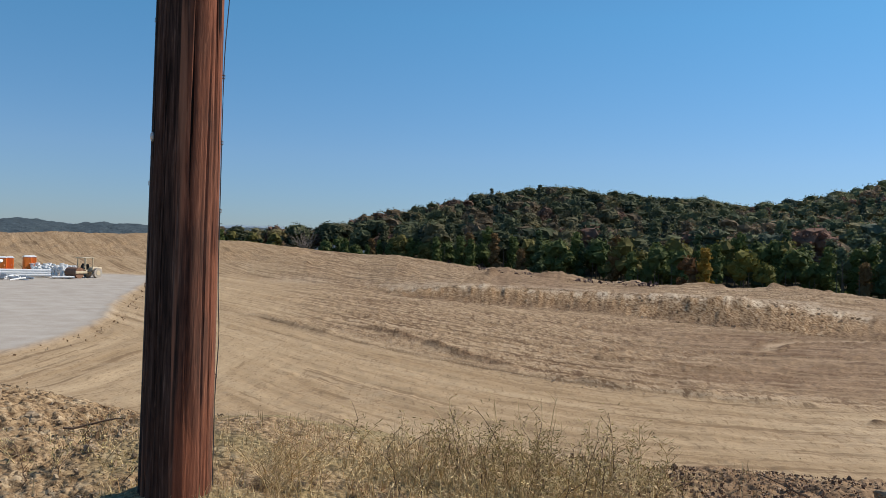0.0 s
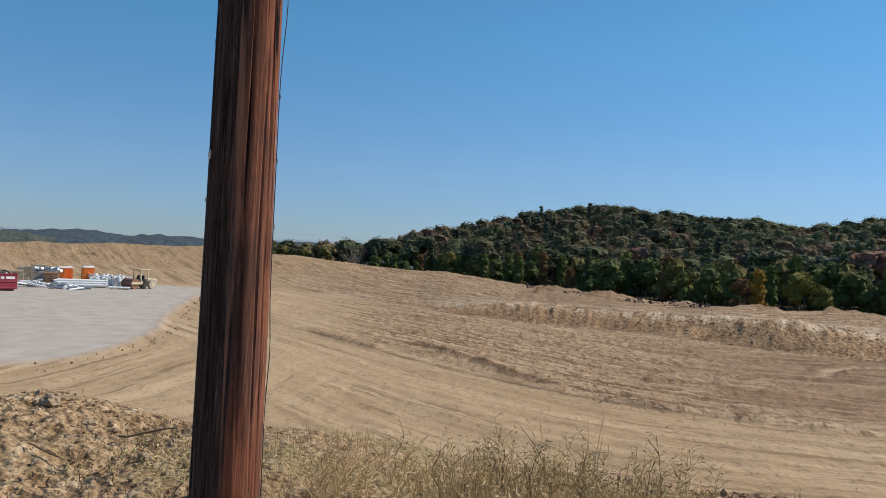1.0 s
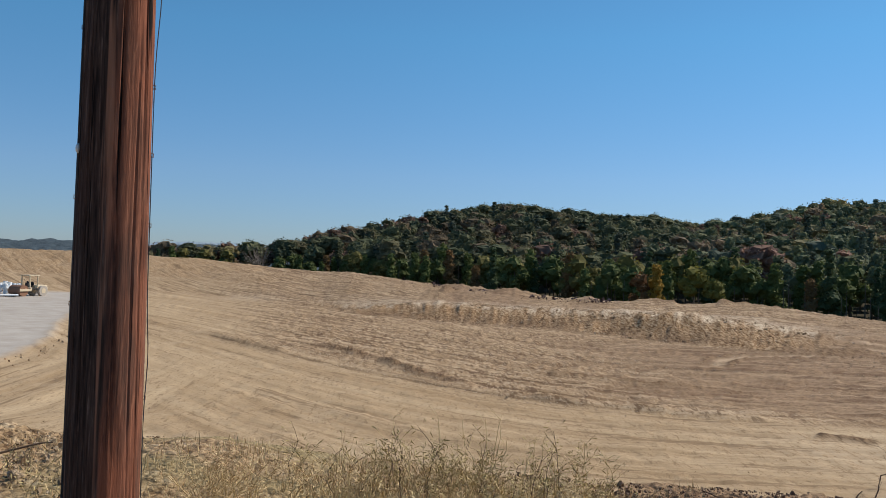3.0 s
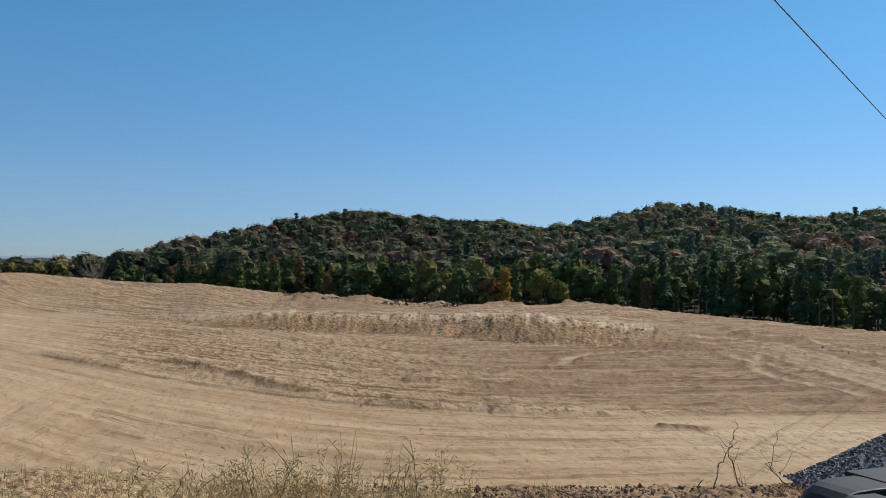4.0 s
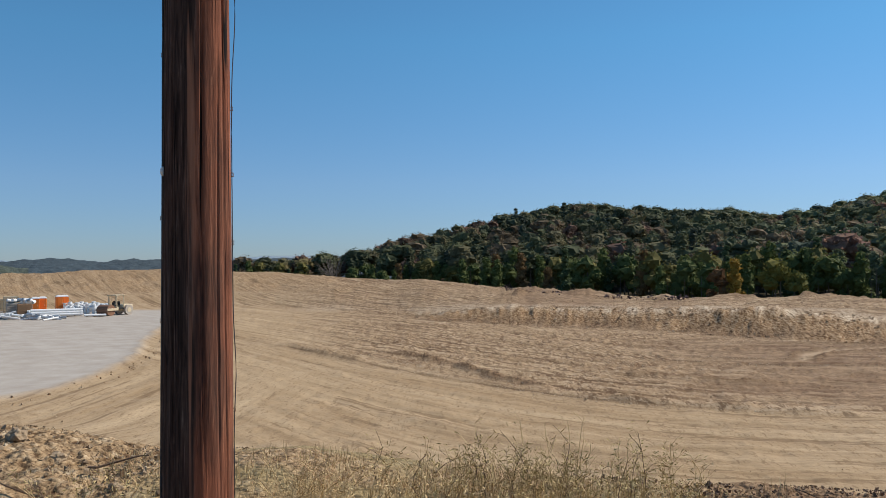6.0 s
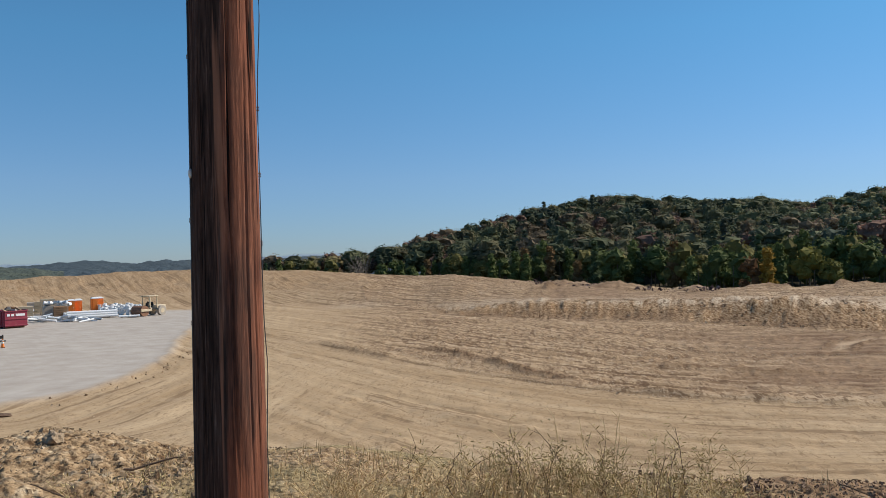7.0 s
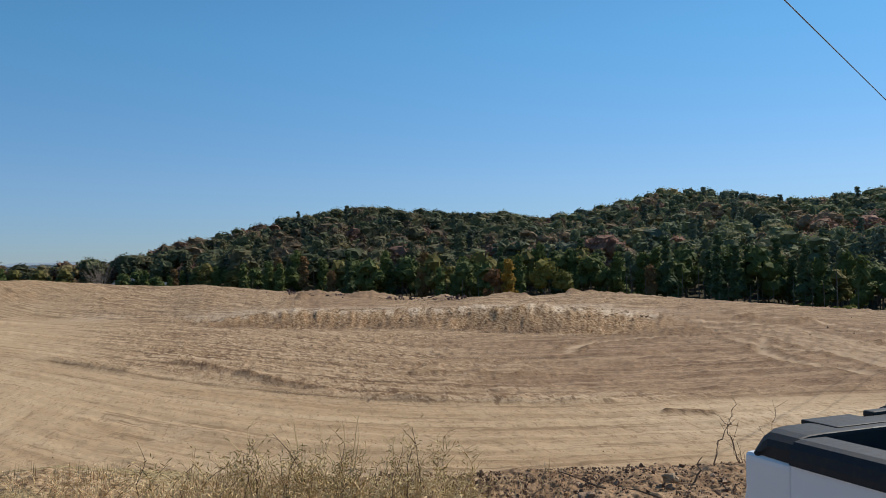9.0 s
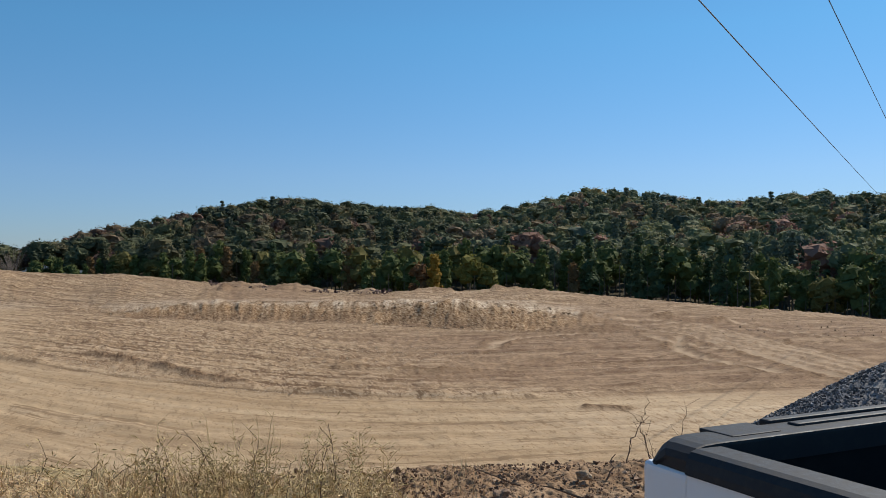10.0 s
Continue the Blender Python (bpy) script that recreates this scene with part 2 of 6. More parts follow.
def make_leaf_mat(name, attr_name="leaf"):
    m, nt, b = mat(name)
    base = attr(nt, attr_name, "Color")
    geo = nt.nodes.new("ShaderNodeNewGeometry")
    c = blend(nt, ramp(nt, geo.outputs["Random Per Island"], [(0, grey(0.0)), (1, grey(0.28))]), base, (0.16, 0.15, 0.06))
    c2 = blend(nt, ramp(nt, geo.outputs["Random Per Island"], [(0.3, grey(0.3)), (0.6, grey(0))]), c, (0.03, 0.04, 0.016))
    nt.links.new(c2, b.inputs["Base Color"])
    b.inputs["Roughness"].default_value = 0.8
    b.inputs["Specular IOR Level"].default_value = 0.12
    tr = nt.nodes.new("ShaderNodeBsdfTranslucent")
    nt.links.new(c2, tr.inputs["Color"])
    mix = nt.nodes.new("ShaderNodeMixShader")
    mix.inputs[0].default_value = 0.3
    nt.links.new(b.outputs[0], mix.inputs[1])
    nt.links.new(tr.outputs[0], mix.inputs[2])
    nt.links.new(mix.outputs[0], nt.nodes["Material Output"].inputs["Surface"])
    return m


def make_straw_mat(name, stops):
    m, nt, b = mat(name)
    geo = nt.nodes.new("ShaderNodeNewGeometry")
    c = ramp(nt, geo.outputs["Random Per Island"], stops)
    nt.links.new(c, b.inputs["Base Color"])
    b.inputs["Roughness"].default_value = 0.8
    return m


def make_stone_mat(name, stops, scale=14.0):
    m, nt, b = mat(name)
    geo = nt.nodes.new("ShaderNodeNewGeometry")
    v = coords(nt)
    c = ramp(nt, geo.outputs["Random Per Island"], stops)
    n = noise_tex(nt, scale, 5, 0.65, v)
    c = blend(nt, ramp(nt, n, [(0.35, grey(0.55)), (0.6, grey(0))]), c, tuple(0.4 * x for x in stops[0][1]))
    nt.links.new(c, b.inputs["Base Color"])
    b.inputs["Roughness"].default_value = 0.9
    bump(nt, b, n, 0.6, 0.02)
    return m


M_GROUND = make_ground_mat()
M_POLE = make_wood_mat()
M_LEAF = make_leaf_mat("autumn_foliage")
M_BARK = plain("tree_bark", (0.12, 0.095, 0.07), 0.9, 0, 0.4, 2.0)
M_STRAW = make_straw_mat("dry_grass", [(0, (0.32, 0.21, 0.1)), (0.35, (0.56, 0.41, 0.205)), (0.65, (0.72, 0.56, 0.31)), (0.85, (0.55, 0.4, 0.19)), (1, (0.44, 0.25, 0.12))])
M_WEED = make_straw_mat("weed_green", [(0, (0.22, 0.16, 0.06)), (0.5, (0.43, 0.33, 0.13)), (1, (0.6, 0.45, 0.22))])
M_TWIG = make_straw_mat("dry_twig", [(0, (0.07, 0.04, 0.025)), (0.5, (0.14, 0.085, 0.05)), (1, (0.24, 0.16, 0.1))])
M_CLOD = make_stone_mat("earth_clod", [(0, (0.2, 0.135, 0.08)), (0.4, (0.32, 0.225, 0.135)), (0.8, (0.42, 0.305, 0.19)), (1, (0.56, 0.44, 0.3))])
M_DRYCLOD = make_stone_mat("dry_clod", [(0, (0.34, 0.23, 0.14)), (0.5, (0.5, 0.37, 0.24)), (1, (0.66, 0.53, 0.38))])
M_ROCK = make_stone_mat("broken_rock", [(0, (0.22, 0.13, 0.07)), (0.5, (0.42, 0.285, 0.165)), (1, (0.62, 0.48, 0.33))], 5.0)
M_REDCLOD = make_stone_mat("red_clod", [(0, (0.12, 0.067, 0.04)), (0.5, (0.245, 0.15, 0.09)), (1, (0.42, 0.29, 0.19))])
M_SPOIL = make_stone_mat("purple_spoil", [(0, (0.075, 0.042, 0.036)), (0.5, (0.15, 0.09, 0.075)), (1, (0.3, 0.2, 0.165))], 4.0)
M_GRAVEL = make_stone_mat("crushed_gravel", [(0, (0.07, 0.07, 0.074)), (0.6, (0.19, 0.188, 0.19)), (1, (0.44, 0.43, 0.42))], 40.0)
M_WHITE = plain("white_car_paint", (0.78, 0.79, 0.8), 0.22, 0.0, 0.08, 1.5)
M_BLACK = plain("black_textured_plastic", (0.017, 0.018, 0.021), 0.6, 0, 0.2, 60.0, 0.0005)
M_LINER = plain("black_bed_liner", (0.012, 0.012, 0.013), 0.75, 0, 0.1, 20.0)
M_BLACK.node_tree.nodes["Principled BSDF"].inputs["Specular IOR Level"].default_value = 0.3
M_LINER.node_tree.nodes["Principled BSDF"].inputs["Specular IOR Level"].default_value = 0.1
M_RUBBER = plain("rubber", (0.02, 0.02, 0.02), 0.85, 0, 0.4)
M_GLASSY = plain("dark_glass", (0.015, 0.018, 0.02), 0.08, 0, 0.05)
M_STEEL = plain("galvanised_steel", (0.5, 0.52, 0.54), 0.4, 0.7, 0.3)
M_WIRE = plain("aluminium_cable", (0.045, 0.045, 0.05), 0.5, 0.0, 0.1)
M_ORANGE = plain("orange_plastic", (0.8, 0.2, 0.02), 0.5, 0, 0.12)
M_WPLAST = plain("white_plastic", (0.76, 0.76, 0.75), 0.5, 0, 0.2)
M_MAROON = plain("maroon_steel", (0.26, 0.022, 0.045), 0.5, 0, 0.35)
M_GREYP = plain("grey_trailer_paint", (0.2, 0.205, 0.21), 0.4, 0, 0.2)
M_CREAM = plain("cream_machine_paint", (0.62, 0.5, 0.33), 0.5, 0, 0.45)
M_TANWOOD = plain("raw_lumber", (0.46, 0.33, 0.2), 0.8, 0, 0.35)
M_BROWNW = plain("brown_crate_wood", (0.27, 0.15, 0.075), 0.8, 0, 0.4)
M_CARD = plain("tan_board", (0.5, 0.39, 0.26), 0.8, 0, 0.3)
M_RUST = plain("rusty_steel", (0.26, 0.13, 0.075), 0.8, 0.2, 0.5)
M_SCRAP = plain("scrap_mixed", (0.42, 0.36, 0.3), 0.8, 0, 0.5)
M_TAG = plain("pale_tag_metal", (0.7, 0.7, 0.68), 0.4, 0.2, 0.2)


# ---------------------------------------------------------------- mesh helpers
def part(name, bm, material, parent=None, label="", smooth=False):
    """One bmesh as one mesh object, under a thing if a parent is given."""
    me = bpy.data.meshes.new(name)
    bm.normal_update()
    bm.to_mesh(me)
    bm.free()
    for mm in material if isinstance(material, (list, tuple)) else [material]:
        me.materials.append(mm)
    if smooth:
        me.polygons.foreach_set("use_smooth", np.ones(len(me.polygons), bool))
    ob = new(name, me)
    if parent:
        ob.parent = parent
    if label:
        ob["label"] = label
    return ob


def empty(name, m=None):
    ob = new(name)
    if m is not None:
        ob.matrix_world = m
    return ob


def box(bm, size, at=(0, 0, 0), rot=(0, 0, 0), bev=0.0, taper=1.0, seg=1):
    g = bmesh.ops.create_cube(bm, size=1.0)
    vs = g["verts"]
    for v in vs:
        k = taper if v.co.z > 0 else 1.0
        v.co = Vector((v.co.x * size[0] * k, v.co.y * size[1] * k, v.co.z * size[2]))
    if bev:
        es = list({e for v in vs for e in v.link_edges})
        r = bmesh.ops.bevel(bm, geom=es, offset=bev, segments=seg, affect="EDGES", profile=0.6)
        vs = list({v for f in r["faces"] for v in f.verts} | {v for v in vs if v.is_valid})
    m = pose(*at, *rot)
    bmesh.ops.transform(bm, matrix=m, verts=vs)
    return vs


def cyl(bm, r1, r2, a, b, seg=12, caps=True):
    a, b = Vector(a), Vector(b)
    d = b - a
    g = bmesh.ops.create_cone(bm, cap_ends=caps, segments=seg, radius1=r1, radius2=r2, depth=d.length)
    m = Matrix.Translation((a + b) / 2) @ d.to_track_quat("Z", "Y").to_matrix().to_4x4()
    bmesh.ops.transform(bm, matrix=m, verts=g["verts"])
    return g["verts"]


def tube_mesh(bm, pts, rad, seg=6):
    """A tube along points; rad is a number or one for each point."""
    pts = [Vector(p) for p in pts]
    rads = rad if isinstance(rad, (list, tuple)) else [rad] * len(pts)
    rings = []
    for i, p in enumerate(pts):
        d = (pts[min(i + 1, len(pts) - 1)] - pts[max(i - 1, 0)]).normalized()
        q = d.to_track_quat("Z", "Y")
        rings.append([bm.verts.new(p + q @ Vector((math.cos(k * 2 * math.pi / seg), math.sin(k * 2 * math.pi / seg), 0)) * rads[i]) for k in range(seg)])
    for a, b in zip(rings, rings[1:]):
        for k in range(seg):
            bm.faces.new((a[k], a[(k + 1) % seg], b[(k + 1) % seg], b[k]))
    bm.faces.new(rings[0][::-1])
    bm.faces.new(rings[-1])


def extrude_profile(bm, prof, x0, x1, axis="x"):
    """A closed outline in (y, z), drawn out along x."""
    a = [bm.verts.new((x0, y, z)) for y, z in prof]
    b = [bm.verts.new((x1, y, z)) for y, z in prof]
    n = len(prof)
    for k in range(n):
        bm.faces.new((a[k], a[(k + 1) % n], b[(k + 1) % n], b[k]))
    bm.faces.new(a[::-1])
    bm.faces.new(b)
    bmesh.ops.recalc_face_normals(bm, faces=bm.faces)


def raw_mesh(name, verts, tris, material, attrs=(), smooth=False, matidx=None):
    """A mesh from arrays: verts (n, 3), faces (m, 3) or (m, 4)."""
    me = bpy.data.meshes.new(name)
    k = tris.shape[1]
    me.vertices.add(len(verts))
    me.vertices.foreach_set("co", np.ascontiguousarray(verts, np.float32).ravel())
    me.loops.add(tris.size)
    me.loops.foreach_set("vertex_index", np.ascontiguousarray(tris, np.int32).ravel())
    me.polygons.add(len(tris))
    me.polygons.foreach_set("loop_start", np.arange(len(tris), dtype=np.int32) * k)
    me.polygons.foreach_set("loop_total", np.full(len(tris), k, np.int32))
    me.polygons.foreach_set("use_smooth", np.full(len(tris), smooth, bool))
    for mm in material if isinstance(material, (list, tuple)) else [material]:
        me.materials.append(mm)
    if matidx is not None:
        me.polygons.foreach_set("material_index", np.ascontiguousarray(matidx, np.int32))
    for an, kind, data in attrs:
        at = me.attributes.new(an, kind, "POINT")
        key = {"FLOAT": "value", "FLOAT_VECTOR": "vector", "FLOAT_COLOR": "color"}[kind]
        at.data.foreach_set(key, np.ascontiguousarray(data, np.float32).ravel())
    me.update(calc_edges=True)
    return me


# ---------------------------------------------------------------- the lie of the land
def vnoise(x, y, seed=0):
    """Smooth value noise in 0 to 1 over a lattice of unit cells."""
    xi, yi = np.floor(x).astype(np.int64), np.floor(y).astype(np.int64)
    u, v = x - xi, y - yi
    u, v = u * u * (3 - 2 * u), v * v * (3 - 2 * v)

    def h(a, b):
        n = (a * 374761393 + b * 668265263 + seed * 974711) & 0x7FFFFFFF
        n = ((n ^ (n >> 13)) * 1274126177) & 0x7FFFFFFF
        return ((n ^ (n >> 16)) & 0xFFFF) / 65535.0

    return (h(xi, yi) * (1 - u) + h(xi + 1, yi) * u) * (1 - v) + (h(xi, yi + 1) * (1 - u) + h(xi + 1, yi + 1) * u) * v


def fbm(x, y, seed=0, octaves=4):
    t, amp, tot = 0, 1.0, 0
    for k in range(octaves):
        t = t + amp * vnoise(x * 2**k, y * 2**k, seed + k)
        tot += amp
        amp *= 0.55
    return t / tot


def sstep(a, b, v):
    t = np.clip((v - a) / (b - a), 0, 1)
    return t * t * (3 - 2 * t)


EYE = 1.66
FLOOR = -4.4
AZ = [-60, -33, -20, -13, -9, -5, -3, 3, 11, 18, 22, 26, 31, 40, 46, 70]
R_FOOT = [150, 146, 140, 132, 122, 108, 97, 88, 83, 75, 72, 71, 71, 72, 74, 74]
R_TOP = [172, 168, 165, 158, 140, 118, 106, 98, 92, 85, 82, 82, 82, 83, 84, 84]
S_TOP = [-0.022, -0.0235, -0.0256, -0.027, -0.034, -0.050, -0.0558, -0.0477, -0.0502, -0.0505, -0.0539, -0.0610, -0.0700, -0.0745, -0.0725, -0.072]
R_RIM = [200, 195, 190, 185, 180, 170, 163, 145, 122, 112, 110, 108, 102, 98, 96, 96]
S_RIM = [-0.012, -0.0067, 0.0007, -0.0048, -0.0110, -0.0152, -0.0150, -0.0273, -0.0385, -0.0385, -0.0362, -0.0385, -0.0475, -0.0600, -0.0662, -0.068]
AZ_WOOD = [-60, -33, -14, -9, -6, -1, 3, 7.5, 13, 17, 20, 24, 27.6, 32, 36, 39, 42, 46, 70]
S_SKY = [0.004, 0.004, 0.0135, 0.0195, 0.0285, 0.047, 0.0645, 0.0735, 0.0640, 0.0620, 0.0545, 0.0665, 0.0810, 0.0765, 0.0625, 0.0680, 0.0715, 0.0680, 0.06]
R_SKY = [420, 420, 330, 330, 335, 370, 410, 430, 440, 450, 455, 440, 430, 440, 480, 440, 420, 420, 420]
R_EDGE = [330, 330, 285, 270, 255, 225, 205, 190, 176, 172, 170, 168, 165, 162, 158, 155, 152, 150, 150]
TREE = 15.0


def bank_edge(x):
    return 6.0 - 0.055 * x + 0.25 * np.sin(x * 0.9 + 1) + 0.35 * np.exp(-((x + 3.5) / 1.5) ** 2)


def shelf(x, y):
    """Height of the roadside shelf and its bank."""
    lift = np.interp(x, [-9, -5, -3.9, -3.5, -3.1, -2.3, -1.2, -0.2, 0.8, 1.6, 2.5, 3.6, 6], [0.1, 0.25, 0.38, 0.47, 0.44, 0.33, 0.36, 0.2, 0.1, 0.06, 0.1, 0.1, 0.1])
    near = 0.42 * np.exp(-(((x + 1.26) / 0.9) ** 2 + ((y - 4.2) / 0.8) ** 2))
    return np.maximum(lift * sstep(2.6, 5.6, y), near)


def field(x, y):
    r, az = np.hypot(x, y), np.degrees(np.arctan2(x, y))
    rf, rt, rr = np.interp(az, AZ, R_FOOT), np.interp(az, AZ, R_TOP), np.interp(az, AZ, R_RIM)
    zt, zr = EYE + np.interp(az, AZ, S_TOP) * rt, EYE + np.interp(az, AZ, S_RIM) * rr
    z = FLOOR + (zt - FLOOR) * sstep(0, 1, (r - rf) / (rt - rf))
    z = np.where(r > rt, zt + (zr - zt) * np.clip((r - rt) / (rr - rt), 0, 1), z)
    # beyond the rim: down to the woods, then up the wooded hills
    rs, re = np.interp(az, AZ_WOOD, R_SKY), np.interp(az, AZ_WOOD, R_EDGE)
    zs = EYE + np.interp(az, AZ_WOOD, S_SKY) * rs - TREE
    ze = zr - 7.0
    z = np.where(r > rr, zr + (ze - zr) * sstep(rr + 1, re - 8, r), z)
    q = np.clip((r - re) / (rs - re), 0, 1)
    z = np.where(r > re, ze + (zs - ze) * (0.45 * q + 0.55 * q * q * (3 - 2 * q)), z)
    z = np.where(r > rs, zs + (-25 - zs) * sstep(rs, rs + 420, r), z)
    return z


def flow_xy(x, y):
    """Across and along the wheel tracks of the graded field."""
    w = 4.0
    soft = w * np.log1p(np.exp(np.clip((9 - x) / w, -40, 40)))
    slope = 1.4 / (1 + np.exp(np.clip(-(9 - x) / w, -40, 40)))
    c = (y - 33 - 1.4 * soft) / np.sqrt(1 + slope**2)
    c = c + 2.5 * (fbm(x * 0.03, y * 0.03, 5, 2) - 0.5) + 0.06 * np.maximum(x - 18, 0)
    return c, x * 0.8 - y * 0.45


def loop_xy(x, y):
    """Across and along the second set of tracks, which bends round the corner of the stone pad."""
    dx, dy = x + 20.6 + 0.28 * np.maximum(0, y - 50), 34.5 - y
    d = np.where((dx > 0) & (dy > 0), np.hypot(dx, dy), np.maximum(dx, dy))
    w = sstep(-3, -15, x + 5 * (fbm(x * 0.08, y * 0.08, 14, 3) - 0.5)) * sstep(62, 40, y)
    return d + 1.5 * (fbm(x * 0.05, y * 0.05, 15, 2) - 0.5), x * 0.5 + y * 0.7, w


def off_path(x, y, pts):
    """Distance to a bent line on the ground, and how far along it (0 to 1) the nearest point lies."""
    best, along = np.full(x.shape, 1e9), np.zeros(x.shape)
    for k, ((ax, ay), (bx, by)) in enumerate(zip(pts, pts[1:])):
        ux, uy = bx - ax, by - ay
        t = np.clip(((x - ax) * ux + (y - ay) * uy) / (ux * ux + uy * uy), 0, 1)
        d = np.hypot(x - ax - t * ux, y - ay - t * uy)
        along = np.where(d < best, (k + t) / (len(pts) - 1), along)
        best = np.minimum(best, d)
    return best, along


def rounded(pts, n=3):
    """Cuts the corners of a bent line so that it runs in a curve."""
    for _ in range(n):
        q = [pts[0]]
        for (ax, ay), (bx, by) in zip(pts, pts[1:]):
            q += [(0.75 * ax + 0.25 * bx, 0.75 * ay + 0.25 * by), (0.25 * ax + 0.75 * bx, 0.25 * ay + 0.75 * by)]
        pts = q + [pts[-1]]
    return pts


# wheel tracks that turn off over the right of the field, and the ends of the cut banks
SWEEP = [(41.0, 72.2), (46.5, 67.2), (42.6, 53.7), (39.7, 44.1), (38.1, 37.3)]
TURN_OFF = [[(20.8, 53.6), (23.5, 58.7), (28.0, 60.8), (34.1, 61.5)], [(47.3, 78.6), (51.6, 71.4), (48.2, 56.7), (49.7, 48.5)], [(38.1, 57.1), (30.5, 46.3), (31.1, 36.9)], [(36.5, 59.5), (34.0, 50.0), (38.0, 41.0)]]
TURN_OFF += [[(px - 1.5 * k, py - 1.3 * k) for px, py in SWEEP] for k in range(5)]
CUTS = [([(29.5, 112.6), (33.0, 110.6), (37.0, 108.6)], 0.55), ([(40.5, 104.5), (44.0, 102.4), (47.5, 101.0)], 0.6), ([(45.0, 72.6), (47.5, 69.6), (50.5, 66.9)], 0.4), ([(-5.6, 61.0), (-1.8, 54.2), (1.0, 47.8), (4.4, 41.6)], 0.2), ([(16.2, 31.4), (17.0, 30.8), (18.0, 30.2)], 0.08), ([(5.0, 128.5), (8.0, 127.0), (11.0, 126.0)], 0.7)]


def pad_mask(x, y):
    edge = -20.6 - 0.28 * np.maximum(0, y - 50) + 1.6 * (fbm(x * 0.2, y * 0.2, 9, 3) - 0.5)
    near = 34.5 - 0.16 * (x + 21) + 2.0 * (fbm(x * 0.15, y * 0.3, 12, 3) - 0.5) + 6 * sstep(-25, -20, x)
    return sstep(0, 1.6, edge - x) * sstep(-1.0, 3.5, y - near) * sstep(127, 120, y)


def land(x, y):
    """Height of the ground without its fine relief."""
    s = sstep(0, 1, (y - bank_edge(x)) / 7.5)
    return (1 - s) * shelf(x, y) + s * field(x, y)


def build_ground():
    fine = np.arange(-36, 48.51, 0.13)
    coarse = np.arange(48.5, 322, 3.1)[1:]
    az = np.radians(np.concatenate([fine, coarse]))
    el = np.linspace(6.06 / 14, 6.06 / 148, 300)
    rr = np.concatenate([[0.05, 0.5, 1, 1.6, 2.2, 2.8, 3.3], np.arange(3.6, 9, 0.032), np.arange(9, 14, 0.2), 6.06 / el, np.arange(149, 232, 1.1), np.arange(234, 600, 9), np.geomspace(620, 4800, 14)])
    A, R = np.meshgrid(az, rr)
    x, y = (R * np.sin(A)).ravel(), (R * np.cos(A)).ravel()
    r, deg = R.ravel(), np.degrees(A.ravel())
    z = land(x, y)
    on_field = sstep(3.0, 8.0, y - bank_edge(x)) * sstep(260, 200, r)
    on_bank = 1 - sstep(0.0, 2.5, y - bank_edge(x))
    pad = pad_mask(x, y) * on_field
    c, s = flow_xy(x, y)
    rf, rt, rim = np.interp(deg, AZ, R_FOOT), np.interp(deg, AZ, R_TOP), np.interp(deg, AZ, R_RIM)
    face = sstep(0, 1, (r - rf) / 2 + 0.3) * sstep(rt + 5, rt, r)
    bench = sstep(-7, 0, deg) * sstep(36, 24, deg)
    berm = sstep(-6, -14, deg) * sstep(rt - 4, rt + 3, r) * sstep(rim + 6, rim, r)
    rocky = np.clip(face * bench + berm * 0.42, 0, 1)
    # ruts and ridges left by wheels and blades
    rut = (vnoise(c * 1.6, s * 0.05, 21) - 0.5) * 0.05 + (vnoise(c * 2.6, s * 0.09, 22) - 0.5) * 0.05 * sstep(60, 28, r)
    rut += (fbm(x * 2.1, y * 2.1, 23, 2) - 0.5) * 0.09
    lc, ls, loop = loop_xy(x, y)
    rut = rut * (1 - loop) + loop * ((vnoise(lc * 1.6, ls * 0.05, 24) - 0.5) * 0.05 + (vnoise(lc * 2.6, ls * 0.08, 25) - 0.5) * 0.04)
    broken = sstep(0.35, 0.6, fbm(s * 0.11, c * 0.2, 31, 3))
    wander = c + 0.7 * (fbm(s * 0.15, c * 0.05, 33, 3) - 0.5)
    ridge = 0.28 * np.exp(-((wander - 0.3) / 0.4) ** 2) * (0.25 + 0.75 * broken) * sstep(26, 12, x) * (0.6 + 0.8 * vnoise(x * 1.3, y * 1.3, 34))
    ridge += 0.16 * np.exp(-((wander - 9.5) / 0.3) ** 2) * sstep(0.4, 0.6, fbm(s * 0.09, c * 0.2, 35, 3))
    ridge += 0.14 * np.exp(-((wander - 19) / 0.4) ** 2) * sstep(0.35, 0.55, fbm(s * 0.07, c * 0.2, 36, 3))
    torn = on_field * (1 - pad) * np.clip(sstep(-1.5, 2.5, wander) * sstep(-14, -4, deg) * (0.55 + 0.9 * fbm(x * 0.06, y * 0.1, 37, 3)) + 0.35 * sstep(rf - 4, rf + 4, r), 0, 1)
    lumps = np.maximum(0, fbm(x * 0.55, y * 0.55, 41, 4) - 0.5) * 0.9
    z = z + on_field * (1 - pad) * (rut * (1 - 0.4 * sstep(60, 120, r)) + ridge) + on_field * (1 - pad) * lumps * (0.25 + 1.4 * rocky)
    z = z + torn * ((fbm(x * 2.2, y * 2.2, 38, 3) - 0.5) * 0.16 + (fbm(wander * 1.3, s * 0.09, 39, 3) - 0.5) * 0.2 + 0.4 * np.maximum(0, vnoise(x * 3.1, y * 3.1, 40) - 0.66) * sstep(0.4, 0.6, fbm(x * 0.12, y * 0.2, 42, 3)))
    z = z + on_field * rocky * ((fbm(x * 0.4, y * 0.4, 44, 3) - 0.5) * 0.5 + np.abs(fbm(x * 2.3, y * 2.3, 45, 3) - 0.5) * 0.7 - 0.1)
